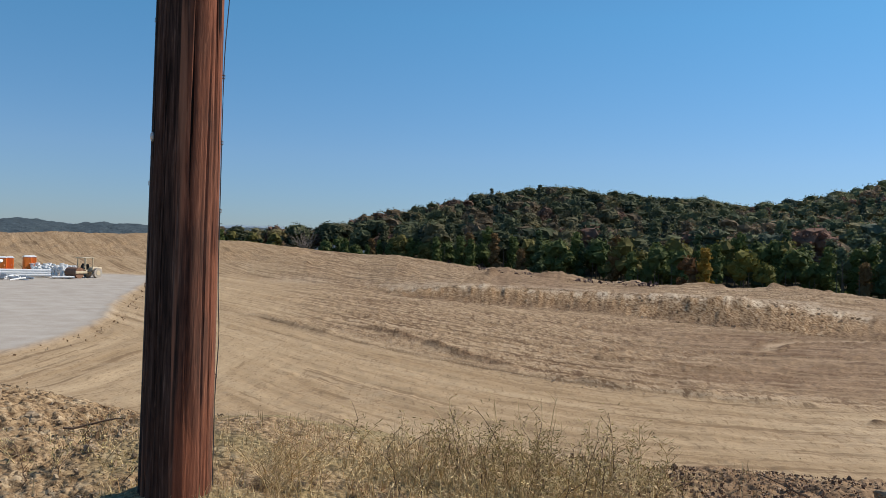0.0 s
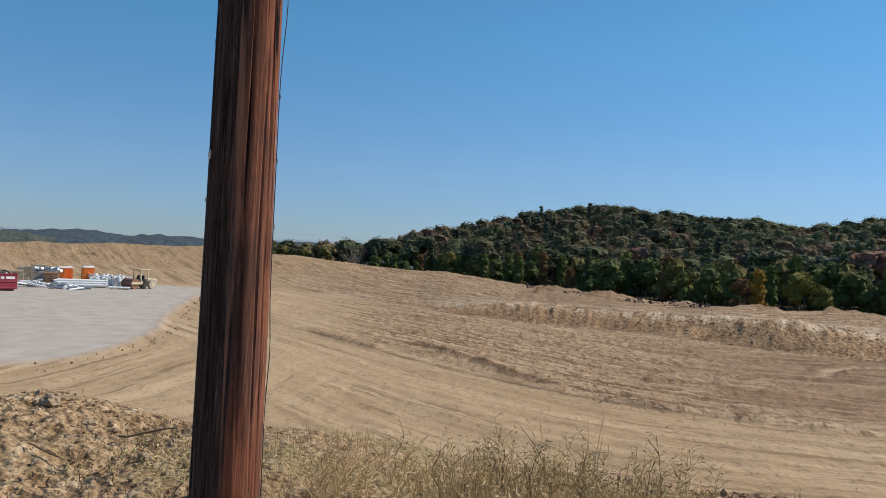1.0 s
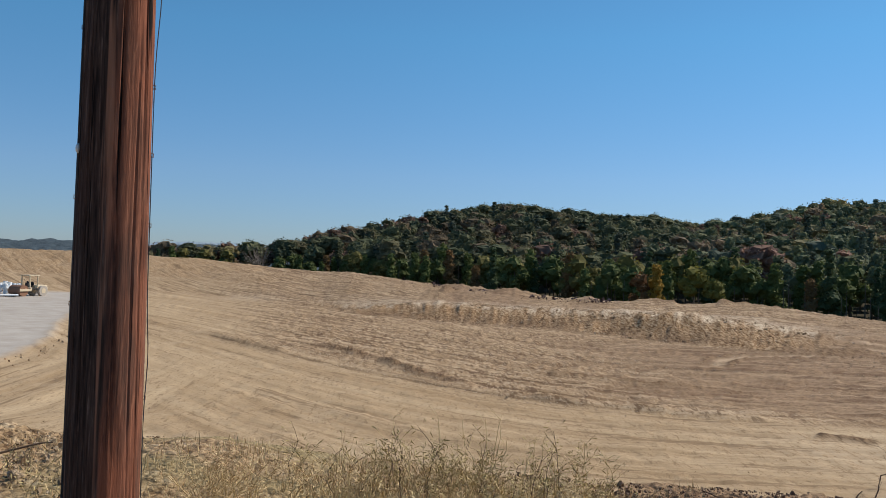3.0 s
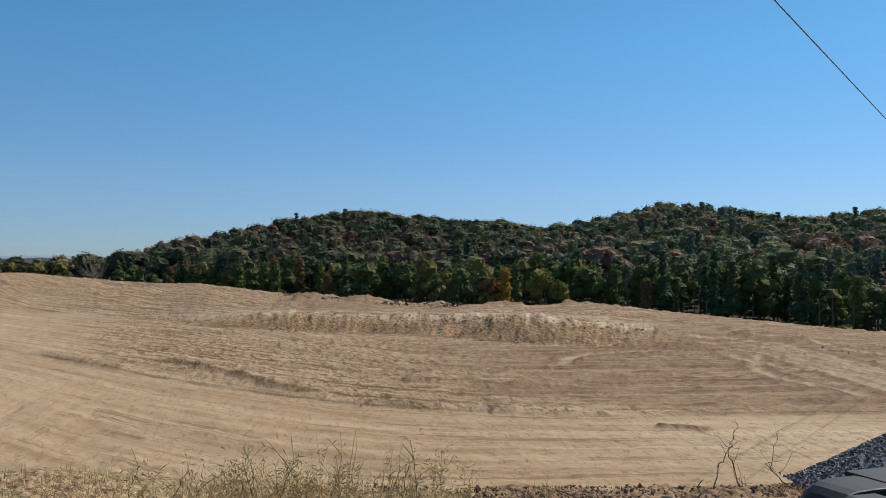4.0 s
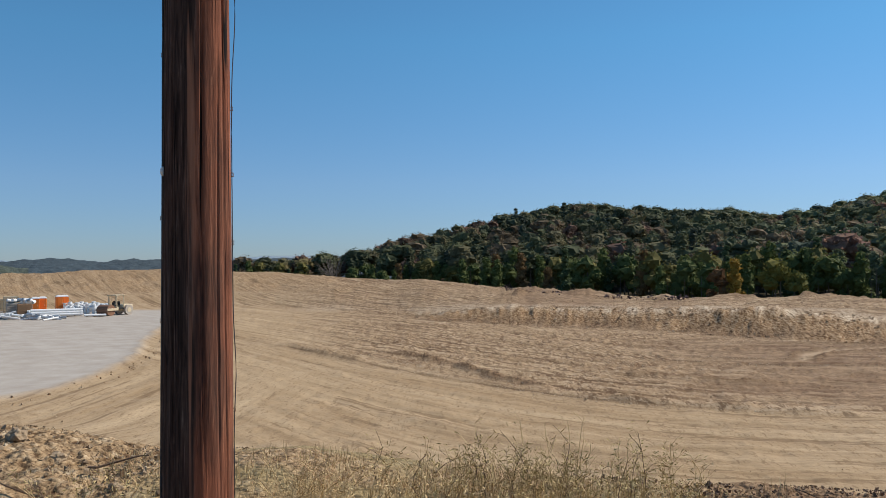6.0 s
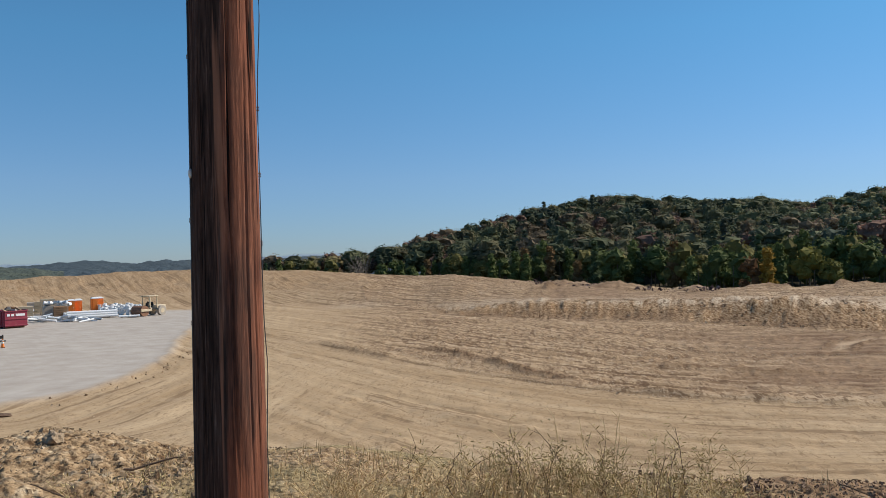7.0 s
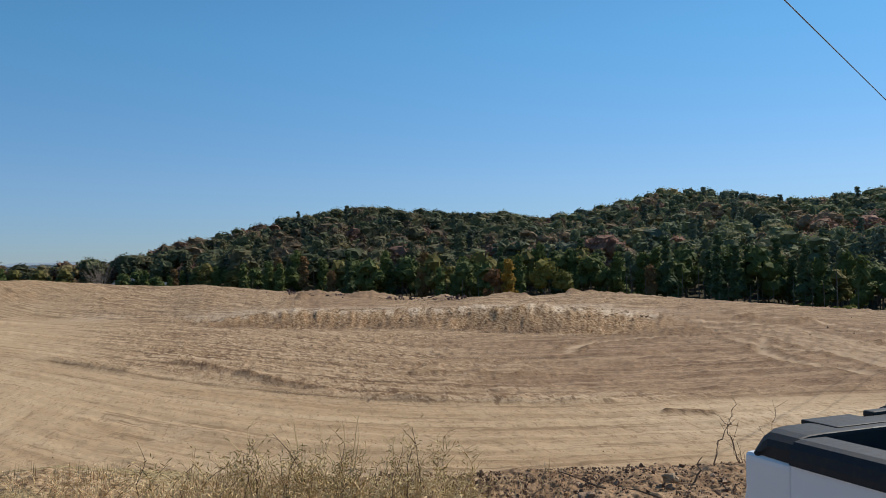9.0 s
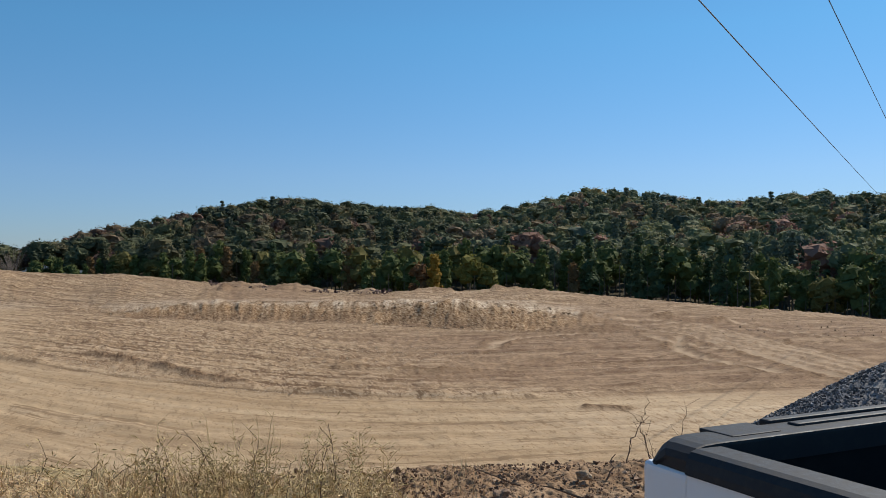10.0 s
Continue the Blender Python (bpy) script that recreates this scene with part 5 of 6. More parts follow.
for tx, ty in tufts:
    if ty > bank_edge(np.array([tx]))[0] + 0.4:
        continue
    dense = 1.0 if -1.0 < tx < 1.5 else 0.35
    hh = gg.uniform(0.06, 0.17) * (1.25 if -0.2 < tx < 1.5 else 0.7)
    for _ in range(int(gg.integers(20, 44) * dense)):
        x, y = tx + gg.normal(0, 0.09), ty + gg.normal(0, 0.09)
        pts.append((x, y, up(x, y) - 0.01, hh * gg.uniform(0.4, 1.3)))
v, f = blade_mesh(gg, pts, 0.0058)
tagged(new("dry_grass", raw_mesh("dry_grass", v, f, M_STRAW)), "dry straw-coloured grass along the bank edge", "grass", kind="stuff")


def build_weed(x, y, h, spread, stems, leafy, material, label, seed, name="weed", arch=0.4, leaf=0.034):
    """A dry weed: stems with side twigs, and narrow leaves or seed heads."""
    g = np.random.default_rng(seed)
    w = empty(name, pose(x, y, up(x, y) - 0.02))
    tagged(w, label, "weed", "weeds on the bank")
    vs, fs, n = [], [], 0
    for s in range(stems):
        stem = bmesh.new()
        a, hh = g.uniform(0, 2 * math.pi), h * g.uniform(0.6, 1.0)
        d = Vector((math.cos(a), math.sin(a), 0)) * spread * g.uniform(0.2, 1.0)
        foot = Vector((g.normal(0, 0.03 * min(stems, 4)), g.normal(0, 0.03 * min(stems, 4)), 0))
        path = [foot + d * (t ** (1 + arch * 2)) + Vector((0, 0, hh * t * (1 - 0.12 * t))) + Vector((g.normal(0, 0.006), g.normal(0, 0.006), 0)) for t in np.linspace(0, 1, 8)]
        tube_mesh(stem, path, [0.0032 * (1 - 0.75 * k / 7) + 0.0005 for k in range(8)], 4)
        for k in range(2, 8):
            for _ in range(leafy):
                t = g.random()
                p = path[k - 1].lerp(path[k], t)
                b = g.uniform(0, 2 * math.pi)
                ln = 0.05 + 0.09 * g.random() * (1 - 0.5 * k / 8)
                q = p + Vector((math.cos(b) * ln, math.sin(b) * ln, ln * g.uniform(0.3, 1.2)))
                if g.random() < 0.5:
                    tube_mesh(stem, [p, p.lerp(q, 0.5) + Vector((0, 0, 0.006)), q], [0.0016, 0.0012, 0.0007], 3)
                for _ in range(3):
                    e = p.lerp(q, g.uniform(0.2, 1.0))
                    dr = Vector((g.normal(), g.normal(), g.normal(0.3, 0.6))).normalized() * leaf * g.uniform(0.6, 1.6)
                    sd = dr.cross(Vector((g.normal(), g.normal(), g.normal()))).normalized() * leaf * 0.1
                    vs += [e - sd * 0.4, e + dr * 0.5 + sd, e + dr, e + dr * 0.5 - sd]
                    fs += [[n, n + 1, n + 2, n + 3]]
                    n += 4
        part("stem", stem, M_TWIG if s % 3 == 0 and material is M_WEED else M_STRAW, w)
    if vs:
        o = tagged(new("leaves", raw_mesh("leaves", np.array([p[:] for p in vs]), np.array(fs), material)), kind="stuff")
        o.parent = w
    return w


# the tall ones that stand out
build_weed(1.33, 5.55, 0.62, 0.16, 3, 4, M_WEED, "tall dry seed-headed weed on the bank", 1)
build_weed(1.62, 5.7, 0.42, 0.22, 3, 3, M_STRAW, "thin branching dry weed on the bank", 2)
build_weed(-0.85, 4.75, 0.46, 0.34, 22, 3, M_STRAW, "grey bushy dry weed beside the wooden pole", 3, leaf=0.02)
build_weed(-0.75, 4.9, 0.36, 0.34, 14, 3, M_STRAW, "grey bushy dry weed beside the wooden pole", 33, leaf=0.02)
build_weed(-1.75, 4.75, 0.4, 0.3, 5, 2, M_WEED, "sparse brown weed beside the wooden pole", 4)
build_weed(-2.1, 4.9, 0.3, 0.25, 4, 2, M_WEED, "sparse brown weed on bare soil", 5)
build_weed(-0.35, 5.2, 0.42, 0.5, 3, 2, M_STRAW, "leaning dry stalk over the bank", 6, arch=0.9)
k = 10
for x0, n, hh in ((-0.05, 5, 0.38), (0.2, 8, 0.44), (0.5, 9, 0.46), (0.8, 9, 0.44), (1.1, 6, 0.38), (-0.35, 4, 0.28), (1.45, 4, 0.26)):
    for _ in range(n):
        k += 1
        green = gg.random() < 0.55
        build_weed(x0 + gg.uniform(-0.17, 0.17), 5.15 + gg.uniform(-0.6, 0.55), hh * gg.uniform(0.75, 1.45), gg.uniform(0.12, 0.34), int(gg.integers(3, 7)), 2 if green else 1, M_WEED if green else M_STRAW, "green-brown feathery weed in dry grass" if green else "dry straw-coloured weed in dry grass", k)
for x0, y0, hh in ((0.35, 5.4, 0.66), (0.62, 5.5, 0.7), (0.8, 5.5, 0.72), (1.15, 5.5, 0.55), (0.72, 5.4, 0.62), (0.05, 5.2, 0.5), (0.28, 5.3, 0.58), (0.45, 5.6, 0.62), (0.95, 5.45, 0.6), (0.9, 5.6, 0.66), (-0.15, 5.3, 0.46), (1.45, 5.7, 0.5), (0.55, 5.2, 0.55)):
    k += 1
    build_weed(x0, y0, hh, 0.14, 2, 1, M_STRAW, "tall thin dry grass stalk on the bank", k, leaf=0.012)


def build_stick_shrub(x, y, strokes, label, seed):
    """A bare bush of crooked twigs; strokes run from foot to tip, with a thickness."""
    g = np.random.default_rng(seed)
    w = empty("twig_shrub", pose(x, y, up(x, y)))
    tagged(w, label, "shrub", "bare shrubs on the bank")
    for a, b, rad in strokes:
        a, b = Vector(a) * 0.85, Vector(b) * 0.85
        rad *= 0.8
        bm = bmesh.new()
        pts = [a.lerp(b, t) + Vector((g.normal(0, 0.008), g.normal(0, 0.008), g.normal(0, 0.006))) * (1 if 0 < t < 1 else 0) for t in np.linspace(0, 1, 6)]
        tube_mesh(bm, pts, [rad * (1 - 0.6 * k / 5) for k in range(6)], 5)
        for _ in range(3):
            p = pts[int(g.integers(2, 6))]
            tube_mesh(bm, [p, p + Vector((g.normal(0, 0.05), g.normal(0, 0.05), abs(g.normal(0.03, 0.04))))], [rad * 0.4, rad * 0.2], 3)
        part("twig", bm, M_TWIG, w)
    return w


build_stick_shrub(3.6, 5.85, [((-0.13, 0, 0), (-0.1, 0, 0.2), 0.008), ((-0.1, 0, 0.2), (0.0, 0, 0.36), 0.007), ((0.13, 0.02, 0), (0.06, 0, 0.18), 0.008), ((0.06, 0, 0.18), (0.0, 0, 0.36), 0.007), ((0.0, 0, 0.36), (0.06, 0.02, 0.44), 0.006), ((0.06, 0.02, 0.44), (0.1, 0.03, 0.57), 0.0045), ((0.02, 0, 0.37), (-0.1, 0.03, 0.47), 0.003), ((0.12, 0, 0.0), (0.03, 0.02, 0.3), 0.004), ((0.14, 0, 0.02), (0.1, 0.02, 0.22), 0.003), ((0.05, 0, 0.2), (0.13, 0.02, 0.4), 0.0025), ((0.2, 0, 0.0), (0.1, 0.02, 0.1), 0.004)], "crooked bare brown twigs rising from the bank", 1)
build_stick_shrub(4.1, 5.95, [((0.1, 0, 0), (-0.15, 0, 0.22), 0.008), ((-0.1, 0, 0.16), (-0.03, 0, 0.5), 0.004), ((-0.02, 0, 0.1), (-0.2, 0, 0.34), 0.003), ((0.0, 0, 0.1), (0.12, 0, 0.3), 0.003)], "crooked bare brown twigs rising from the bank", 2)


def build_stick(x, y, ln, ang, tilt, rad, seed, lift=0.03):
    g = np.random.default_rng(seed)
    bm = bmesh.new()
    tube_mesh(bm, [Vector((t * ln, g.normal(0, 0.01), ln * 0.08 * math.sin(t * 3.1))) for t in np.linspace(-0.5, 0.5, 7)], [rad, rad, rad * 0.9, rad * 0.8, rad * 0.7, rad * 0.6, rad * 0.4], 5)
    ob = part("stick", bm, M_TWIG)
    ob.matrix_world = pose(x, y, up(x, y) + lift, 0, -tilt, ang)
    return tagged(ob, "broken brown stick lying on bare soil", "stick", "sticks on the bank")


for q in ((2.25, 5.4, 0.32, 160, 10, 0.007, 1, 0.12), (3.15, 5.5, 0.2, 30, 45, 0.007, 2, 0.08), (-2.2, 5.5, 0.4, 5, 2, 0.009, 3, 0.1), (-3.9, 5.6, 0.3, 60, 20, 0.008, 4, 0.05), (-2.6, 5.0, 0.35, 170, 5, 0.007, 5, 0.05), (1.9, 5.0, 0.4, 20, 6, 0.008, 6, 0.06), (2.6, 5.1, 0.3, 150, 4, 0.008, 7, 0.06), (-3.0, 4.8, 0.25, 100, 0, 0.006, 8, 0.05)):
    build_stick(*q)


# ---------------------------------------------------------------- contractor's yard on the stone pad
PADZ = FLOOR + 0.1


def spot(x, y, turn=0.0):
    """A pose on the pad; turn 0 faces the road."""
    z = max(PADZ, up(x, y))
    return pose(x, y, z, 0, 0, turn + math.degrees(math.atan2(-x, y)))


def build_toilet(m, label):
    t = empty("portable_toilet", m @ Matrix.Scale(0.95, 4))
    bm = bmesh.new()
    box(bm, (1.16, 1.16, 2.02), (0, 0, 1.13), (0, 0, 0), 0.06, 0.97, 2)
    body = part("cabin", bm, M_ORANGE, t)
    for k in (-1, 1):
        bm = bmesh.new()
        box(bm, (0.07, 0.05, 1.9), (k * 0.5, -0.57, 1.1), (0, 0, 0), 0.015)
        part("corner_post", bm, M_ORANGE, body)
    bm = bmesh.new()
    box(bm, (0.74, 0.04, 1.78), (0, -0.59, 1.1), (0, 0, 0), 0.02)
    door = part("door", bm, M_ORANGE, t)
    bm = bmesh.new()
    box(bm, (0.05, 0.04, 0.16), (0.3, -0.62, 1.1), (0, 0, 0), 0.01)
    part("latch", bm, M_WPLAST, door)
    bm = bmesh.new()
    box(bm, (1.2, 1.2, 0.12), (0, 0, 2.17), (0, 0, 0), 0.04, 0.96, 2)
    box(bm, (1.08, 1.08, 0.2), (0, 0, 2.29), (0, 0, 0), 0.08, 0.72, 2)
    part("roof", bm, M_WPLAST, t, "white translucent roof")
    bm = bmesh.new()
    box(bm, (1.2, 1.24, 0.13), (0, 0, 0.065), (0, 0, 0), 0.02)
    part("skid", bm, M_RUBBER, t)
    return tagged(t, label, "portable toilet", "portable toilets")


build_toilet(spot(-60.9, 116.6), "orange portable toilet with a white roof")
build_toilet(spot(-60.6, 118.0), "orange portable toilet with a white roof")
build_toilet(spot(-61.3, 124.4, 8), "orange portable toilet standing apart from the pair")
build_toilet(spot(-60.9, 125.1, 8), "orange portable toilet half hidden behind another")


def build_dumpster(m):
    t = empty("roll_off_dumpster", m)
    L, W, H = 2.45, 4.3, 1.7
    for nm, size, at in (("front_wall", (L, 0.08, H), (0, -W / 2, H / 2 + 0.25)), ("rear_wall", (L, 0.08, H), (0, W / 2, H / 2 + 0.25)), ("side_wall", (0.08, W - 0.1, H), (-L / 2 + 0.04, 0, H / 2 + 0.25)), ("side_wall", (0.08, W - 0.1, H), (L / 2 - 0.04, 0, H / 2 + 0.25)), ("floor_plate", (L, W, 0.08), (0, 0, 0.22))):
        bm = bmesh.new()
        box(bm, size, at, (0, 0, 0), 0.012)
        part(nm, bm, M_MAROON, t)
    for x in (-L / 2 - 0.05, L / 2 + 0.05):
        for k in range(8):
            bm = bmesh.new()
            box(bm, (0.1, 0.12, H - 0.05), (x, -W / 2 + 0.2 + k * (W - 0.4) / 7, H / 2 + 0.25), (0, 0, 0), 0.012)
            part("rib", bm, M_MAROON, t)
        bm = bmesh.new()
        box(bm, (0.14, W + 0.1, 0.14), (x * 0.98, 0, H + 0.24), (0, 0, 0), 0.02)
        part("top_rail", bm, M_MAROON, t)
    for z in (0.32, 1.05, H + 0.2):
        bm = bmesh.new()
        box(bm, (L + 0.1, 0.1, 0.12), (0, -W / 2 - 0.06, z), (0, 0, 0), 0.015)
        part("cross_rib", bm, M_MAROON, t)
    for k, x in ((0, -0.85), (1, -0.4), (2, 0.45)):
        bm = bmesh.new()
        box(bm, (0.32 if k < 2 else 1.0, 0.02, 0.26), (x, -W / 2 - 0.06, H - 0.22), (0, 0, 0), 0.005)
        part("marking", bm, M_WPLAST, t, "white painted marking bar")
    for y in (-1.6, 1.6):
        bm = bmesh.new()
        cyl(bm, 0.13, 0.13, (-L / 2 + 0.1, y, 0.13), (L / 2 - 0.1, y, 0.13), 14)
        part("roller_wheel", bm, M_RUST, t)
    tagged(t, "maroon open-top roll-off dumpster filled with debris", "dumpster")
    g = np.random.default_rng(3)
    for k in range(22):
        bm = bmesh.new()
        box(bm, (g.uniform(0.4, 1.5), g.uniform(0.15, 0.6), g.uniform(0.05, 0.4)), (0, 0, 0), (0, 0, 0), 0.01)
        ob = part("debris_board", bm, (M_SCRAP, M_CARD, M_BROWNW)[k % 3])
        ob.matrix_world = m @ pose(g.uniform(-0.7, 0.7), g.uniform(-1.6, 1.6), 1.25 + 0.045 * k + g.uniform(-0.2, 0.1), g.uniform(-25, 25), g.uniform(-25, 25), g.uniform(0, 180))
        tagged(ob, "broken board piled inside the maroon dumpster", "debris", "debris in the dumpster")
    bm = bmesh.new()
    box(bm, (2.2, 3.9, 1.2), (0, 0, 0.9), (0, 0, 0), 0.2, 0.8, 2)
    part("load", bm, M_SCRAP, t, "heap of mixed debris")


build_dumpster(spot(-55.75, 92.4, 24))


def build_trailer(m):
    t = empty("enclosed_trailer", m)
    bm = bmesh.new()
    box(bm, (4.6, 2.1, 1.95), (0, 0, 1.42), (0, 0, 0), 0.05, seg=2)
    body = part("body", bm, M_GREYP, t)
    for x in (-0.6, 0.75, 1.6):
        bm = bmesh.new()
        box(bm, (0.025, 0.02, 1.8), (x, -1.055, 1.4), (0, 0, 0), 0.004)
        part("seam", bm, M_STEEL, body)
    bm = bmesh.new()
    box(bm, (4.64, 0.04, 0.08), (0, -1.06, 2.37), (0, 0, 0), 0.01)
    part("top_trim", bm, M_STEEL, body)
    bm = bmesh.new()
    box(bm, (0.9, 0.03, 0.14), (1.35, -1.06, 2.0), (0, 0, 0), 0.01)
    part("sign_bar", bm, M_WPLAST, body, "white bar on the trailer side")
    bm = bmesh.new()
    box(bm, (0.22, 0.05, 0.22), (1.1, -1.07, 1.15), (0, 0, 0), 0.03)
    part("latch", bm, M_STEEL, body)
    bm = bmesh.new()
    box(bm, (4.6, 2.0, 0.12), (0, 0, 0.4))
    box(bm, (1.5, 0.1, 0.1), (2.9, 0.25, 0.42), (0, 0, -16))
    box(bm, (1.5, 0.1, 0.1), (2.9, -0.25, 0.42), (0, 0, 16))
    part("tow_frame", bm, M_RUBBER, t)
    bm = bmesh.new()
    cyl(bm, 0.06, 0.06, (3.4, 0, 0.0), (3.4, 0, 0.95), 10)
    box(bm, (0.3, 0.2, 0.25), (3.3, 0, 0.75), (0, 0, 0), 0.02)
    part("jack", bm, M_RUBBER, t)
    for x in (-1.0, -0.1):
        wheel = empty("wheel")
        wheel.parent = t
        bm = bmesh.new()
        cyl(bm, 0.34, 0.34, (x, -1.1, 0.34), (x, -0.88, 0.34), 22)
        part("tyre", bm, M_RUBBER, wheel)
        bm = bmesh.new()
        cyl(bm, 0.17, 0.17, (x, -1.12, 0.34), (x, -0.9, 0.34), 16)
        part("rim", bm, M_STEEL, wheel)
    bm = bmesh.new()
    box(bm, (1.4, 1.5, 0.75), (-1.0, 0.2, 2.75), (0, 0, 0), 0.06, seg=2)
    part("roof_unit", bm, M_WPLAST, t, "pale roof-mounted box")
    tagged(t, "grey enclosed utility trailer parked on its tow jack", "trailer")


build_trailer(spot(-44.3, 66.3, 8))


def build_cone(m):
    t = empty("traffic_cone", m)
    bm = bmesh.new()
    box(bm, (0.36, 0.36, 0.04), (0, 0, 0.02), (0, 0, 0), 0.01)
    part("base", bm, M_RUBBER, t)
    bm = bmesh.new()
    cyl(bm, 0.14, 0.03, (0, 0, 0.04), (0, 0, 0.75), 18)
    part("body", bm, M_ORANGE, t)
    for z0, z1 in ((0.36, 0.48), (0.54, 0.63)):
        bm = bmesh.new()
        r = lambda z: 0.14 - 0.11 * (z - 0.04) / 0.71 + 0.004
        cyl(bm, r(z0), r(z1), (0, 0, z0), (0, 0, z1), 18, False)
        part("band", bm, M_WPLAST, t, "white reflective band")
    tagged(t, "orange traffic cone with white bands on the pad", "traffic cone")


build_cone(spot(-40.75, 66.9))


def build_roller(m):
    """A single-drum soil compactor with a canopy; it points along -x."""
    t = empty("road_roller", m)
    bm = bmesh.new()
    cyl(bm, 0.76, 0.76, (-1.9, -1.05, 0.76), (-1.9, 1.05, 0.76), 36)
    part("drum", bm, M_RUST, t, "dusty steel drum")
    for y in (-1.15, 1.15):
        bm = bmesh.new()
        box(bm, (1.9, 0.12, 0.34), (-1.75, y, 0.86), (0, 0, 0), 0.03)
        part("yoke_arm", bm, M_CREAM, t)
    bm = bmesh.new()
    box(bm, (0.3, 2.4, 0.5), (-0.85, 0, 0.95), (0, 0, 0), 0.04)
    part("yoke_beam", bm, M_CREAM, t)
    bm = bmesh.new()
    box(bm, (2.2, 1.5, 0.75), (1.35, 0, 1.15), (0, 0, 0), 0.14, 0.92, 3)
    part("engine_hood", bm, M_CREAM, t)
    bm = bmesh.new()
    box(bm, (1.3, 1.7, 0.3), (-0.1, 0, 1.02), (0, 0, 0), 0.04)
    part("platform", bm, M_RUBBER, t)
    bm = bmesh.new()
    box(bm, (0.5, 0.6, 0.14), (0.1, 0, 1.35), (0, 0, 0), 0.04)
    box(bm, (0.12, 0.58, 0.62), (0.36, 0, 1.65), (0, -8, 0), 0.04)
    part("operator_seat", bm, M_RUBBER, t)
    bm = bmesh.new()
    box(bm, (0.25, 0.5, 0.7), (-0.55, 0, 1.5), (0, 10, 0), 0.04)
    cyl(bm, 0.2, 0.2, (-0.42, 0, 1.88), (-0.38, 0, 1.9), 16)
    part("console", bm, M_RUBBER, t)
    for x in (-0.7, 0.55):
        for y in (-0.78, 0.78):
            bm = bmesh.new()
            box(bm, (0.13, 0.13, 1.75), (x, y, 1.95), (0, 0, 0), 0.015)
            part("canopy_post", bm, M_CREAM, t)
    bm = bmesh.new()
    box(bm, (1.75, 1.85, 0.12), (-0.12, 0, 2.85), (0, 0, 0), 0.04)
    part("canopy", bm, M_CREAM, t)
    for y in (-0.95, 0.95):
        wheel = empty("wheel")
        wheel.parent = t
        bm = bmesh.new()
        cyl(bm, 0.72, 0.72, (1.25, y - 0.24, 0.72), (1.25, y + 0.24, 0.72), 28)
        part("tyre", bm, M_SCRAP, wheel)
        bm = bmesh.new()
        cyl(bm, 0.36, 0.36, (1.25, y - 0.26, 0.72), (1.25, y + 0.26, 0.72), 20)
        part("rim", bm, M_CREAM, wheel)
    tagged(t, "dusty cream soil compactor with a steel drum and canopy", "road roller")


build_roller(spot(-46.7, 110.4, 42) @ Matrix.Scale(0.92, 4))


def build_pipe_stack(m, rows, ln, rad, material, label, name="pipe_stack"):
    t = empty(name, m)
    for row in range(rows):
        for k in range(6 - row):
            bm = bmesh.new()
            y, z = (k - (5 - row) / 2) * rad * 2.08, 0.12 + rad + row * rad * 1.75
            cyl(bm, rad, rad, (-ln / 2, y, z), (ln / 2, y, z), 14)
            cyl(bm, rad * 1.12, rad * 1.12, (ln / 2 - 0.3, y, z), (ln / 2, y, z), 14)
            part("pipe", bm, material, t)
    for x in (-ln * 0.35, 0, ln * 0.35):
        bm = bmesh.new()
        box(bm, (0.12, rad * 13, 0.12), (x, 0, 0.06))
        part("bearer", bm, M_TANWOOD, t)
    return tagged(t, label, "pipe stack", "stacked pipes")


build_pipe_stack(spot(-53.2, 107.3, 4), 3, 6.1, 0.16, M_WPLAST, "stack of long white plastic pipes on timber bearers")
build_pipe_stack(spot(-47.9, 106.6, 4), 1, 2.6, 0.1, M_WPLAST, "short layer of white plastic pipes")
build_pipe_stack(spot(-57.5, 111.5, 10), 2, 3.2, 0.14, M_WPLAST, "stack of white plastic pipes behind the scrap")

# rows of white pipe fittings standing on the pad
g4 = np.random.default_rng(9)


def build_fitting():
    t = empty("pipe_fitting")
    bm = bmesh.new()
    cyl(bm, 0.2, 0.2, (0, 0, 0), (0, 0, 1.0), 12)
    part("riser", bm, M_WPLAST, t)
    bm = bmesh.new()
    cyl(bm, 0.2, 0.2, (0, 0, 0.62), (0.42, 0, 0.74), 12)
    cyl(bm, 0.26, 0.26, (0.34, 0, 0.72), (0.46, 0, 0.76), 12)
    part("branch", bm, M_WPLAST, t)
    bm = bmesh.new()
    cyl(bm, 0.26, 0.26, (0, 0, 0.92), (0, 0, 1.08), 12)
    part("collar", bm, M_WPLAST, t)
    return tagged(t, "white plastic pipe fitting standing on the pad", "pipe fitting", "white pipe fittings")


fit_one = build_fitting()
first = True
for row in range(5):
    for k in range(11):
        a, r = -25.9 + 2.3 * k / 10 + g4.normal(0, 0.05), 138 - row * 2.8 - 0.3 * k
        m = spot(r * math.sin(radians(a)), r * math.cos(radians(a)), g4.uniform(0, 360)) @ Matrix.Scale(g4.uniform(0.75, 1.2), 4)
        if first:
            fit_one.matrix_basis, first = m, False
        else:
            c = copy_thing(fit_one, m)
            c.matrix_basis = m

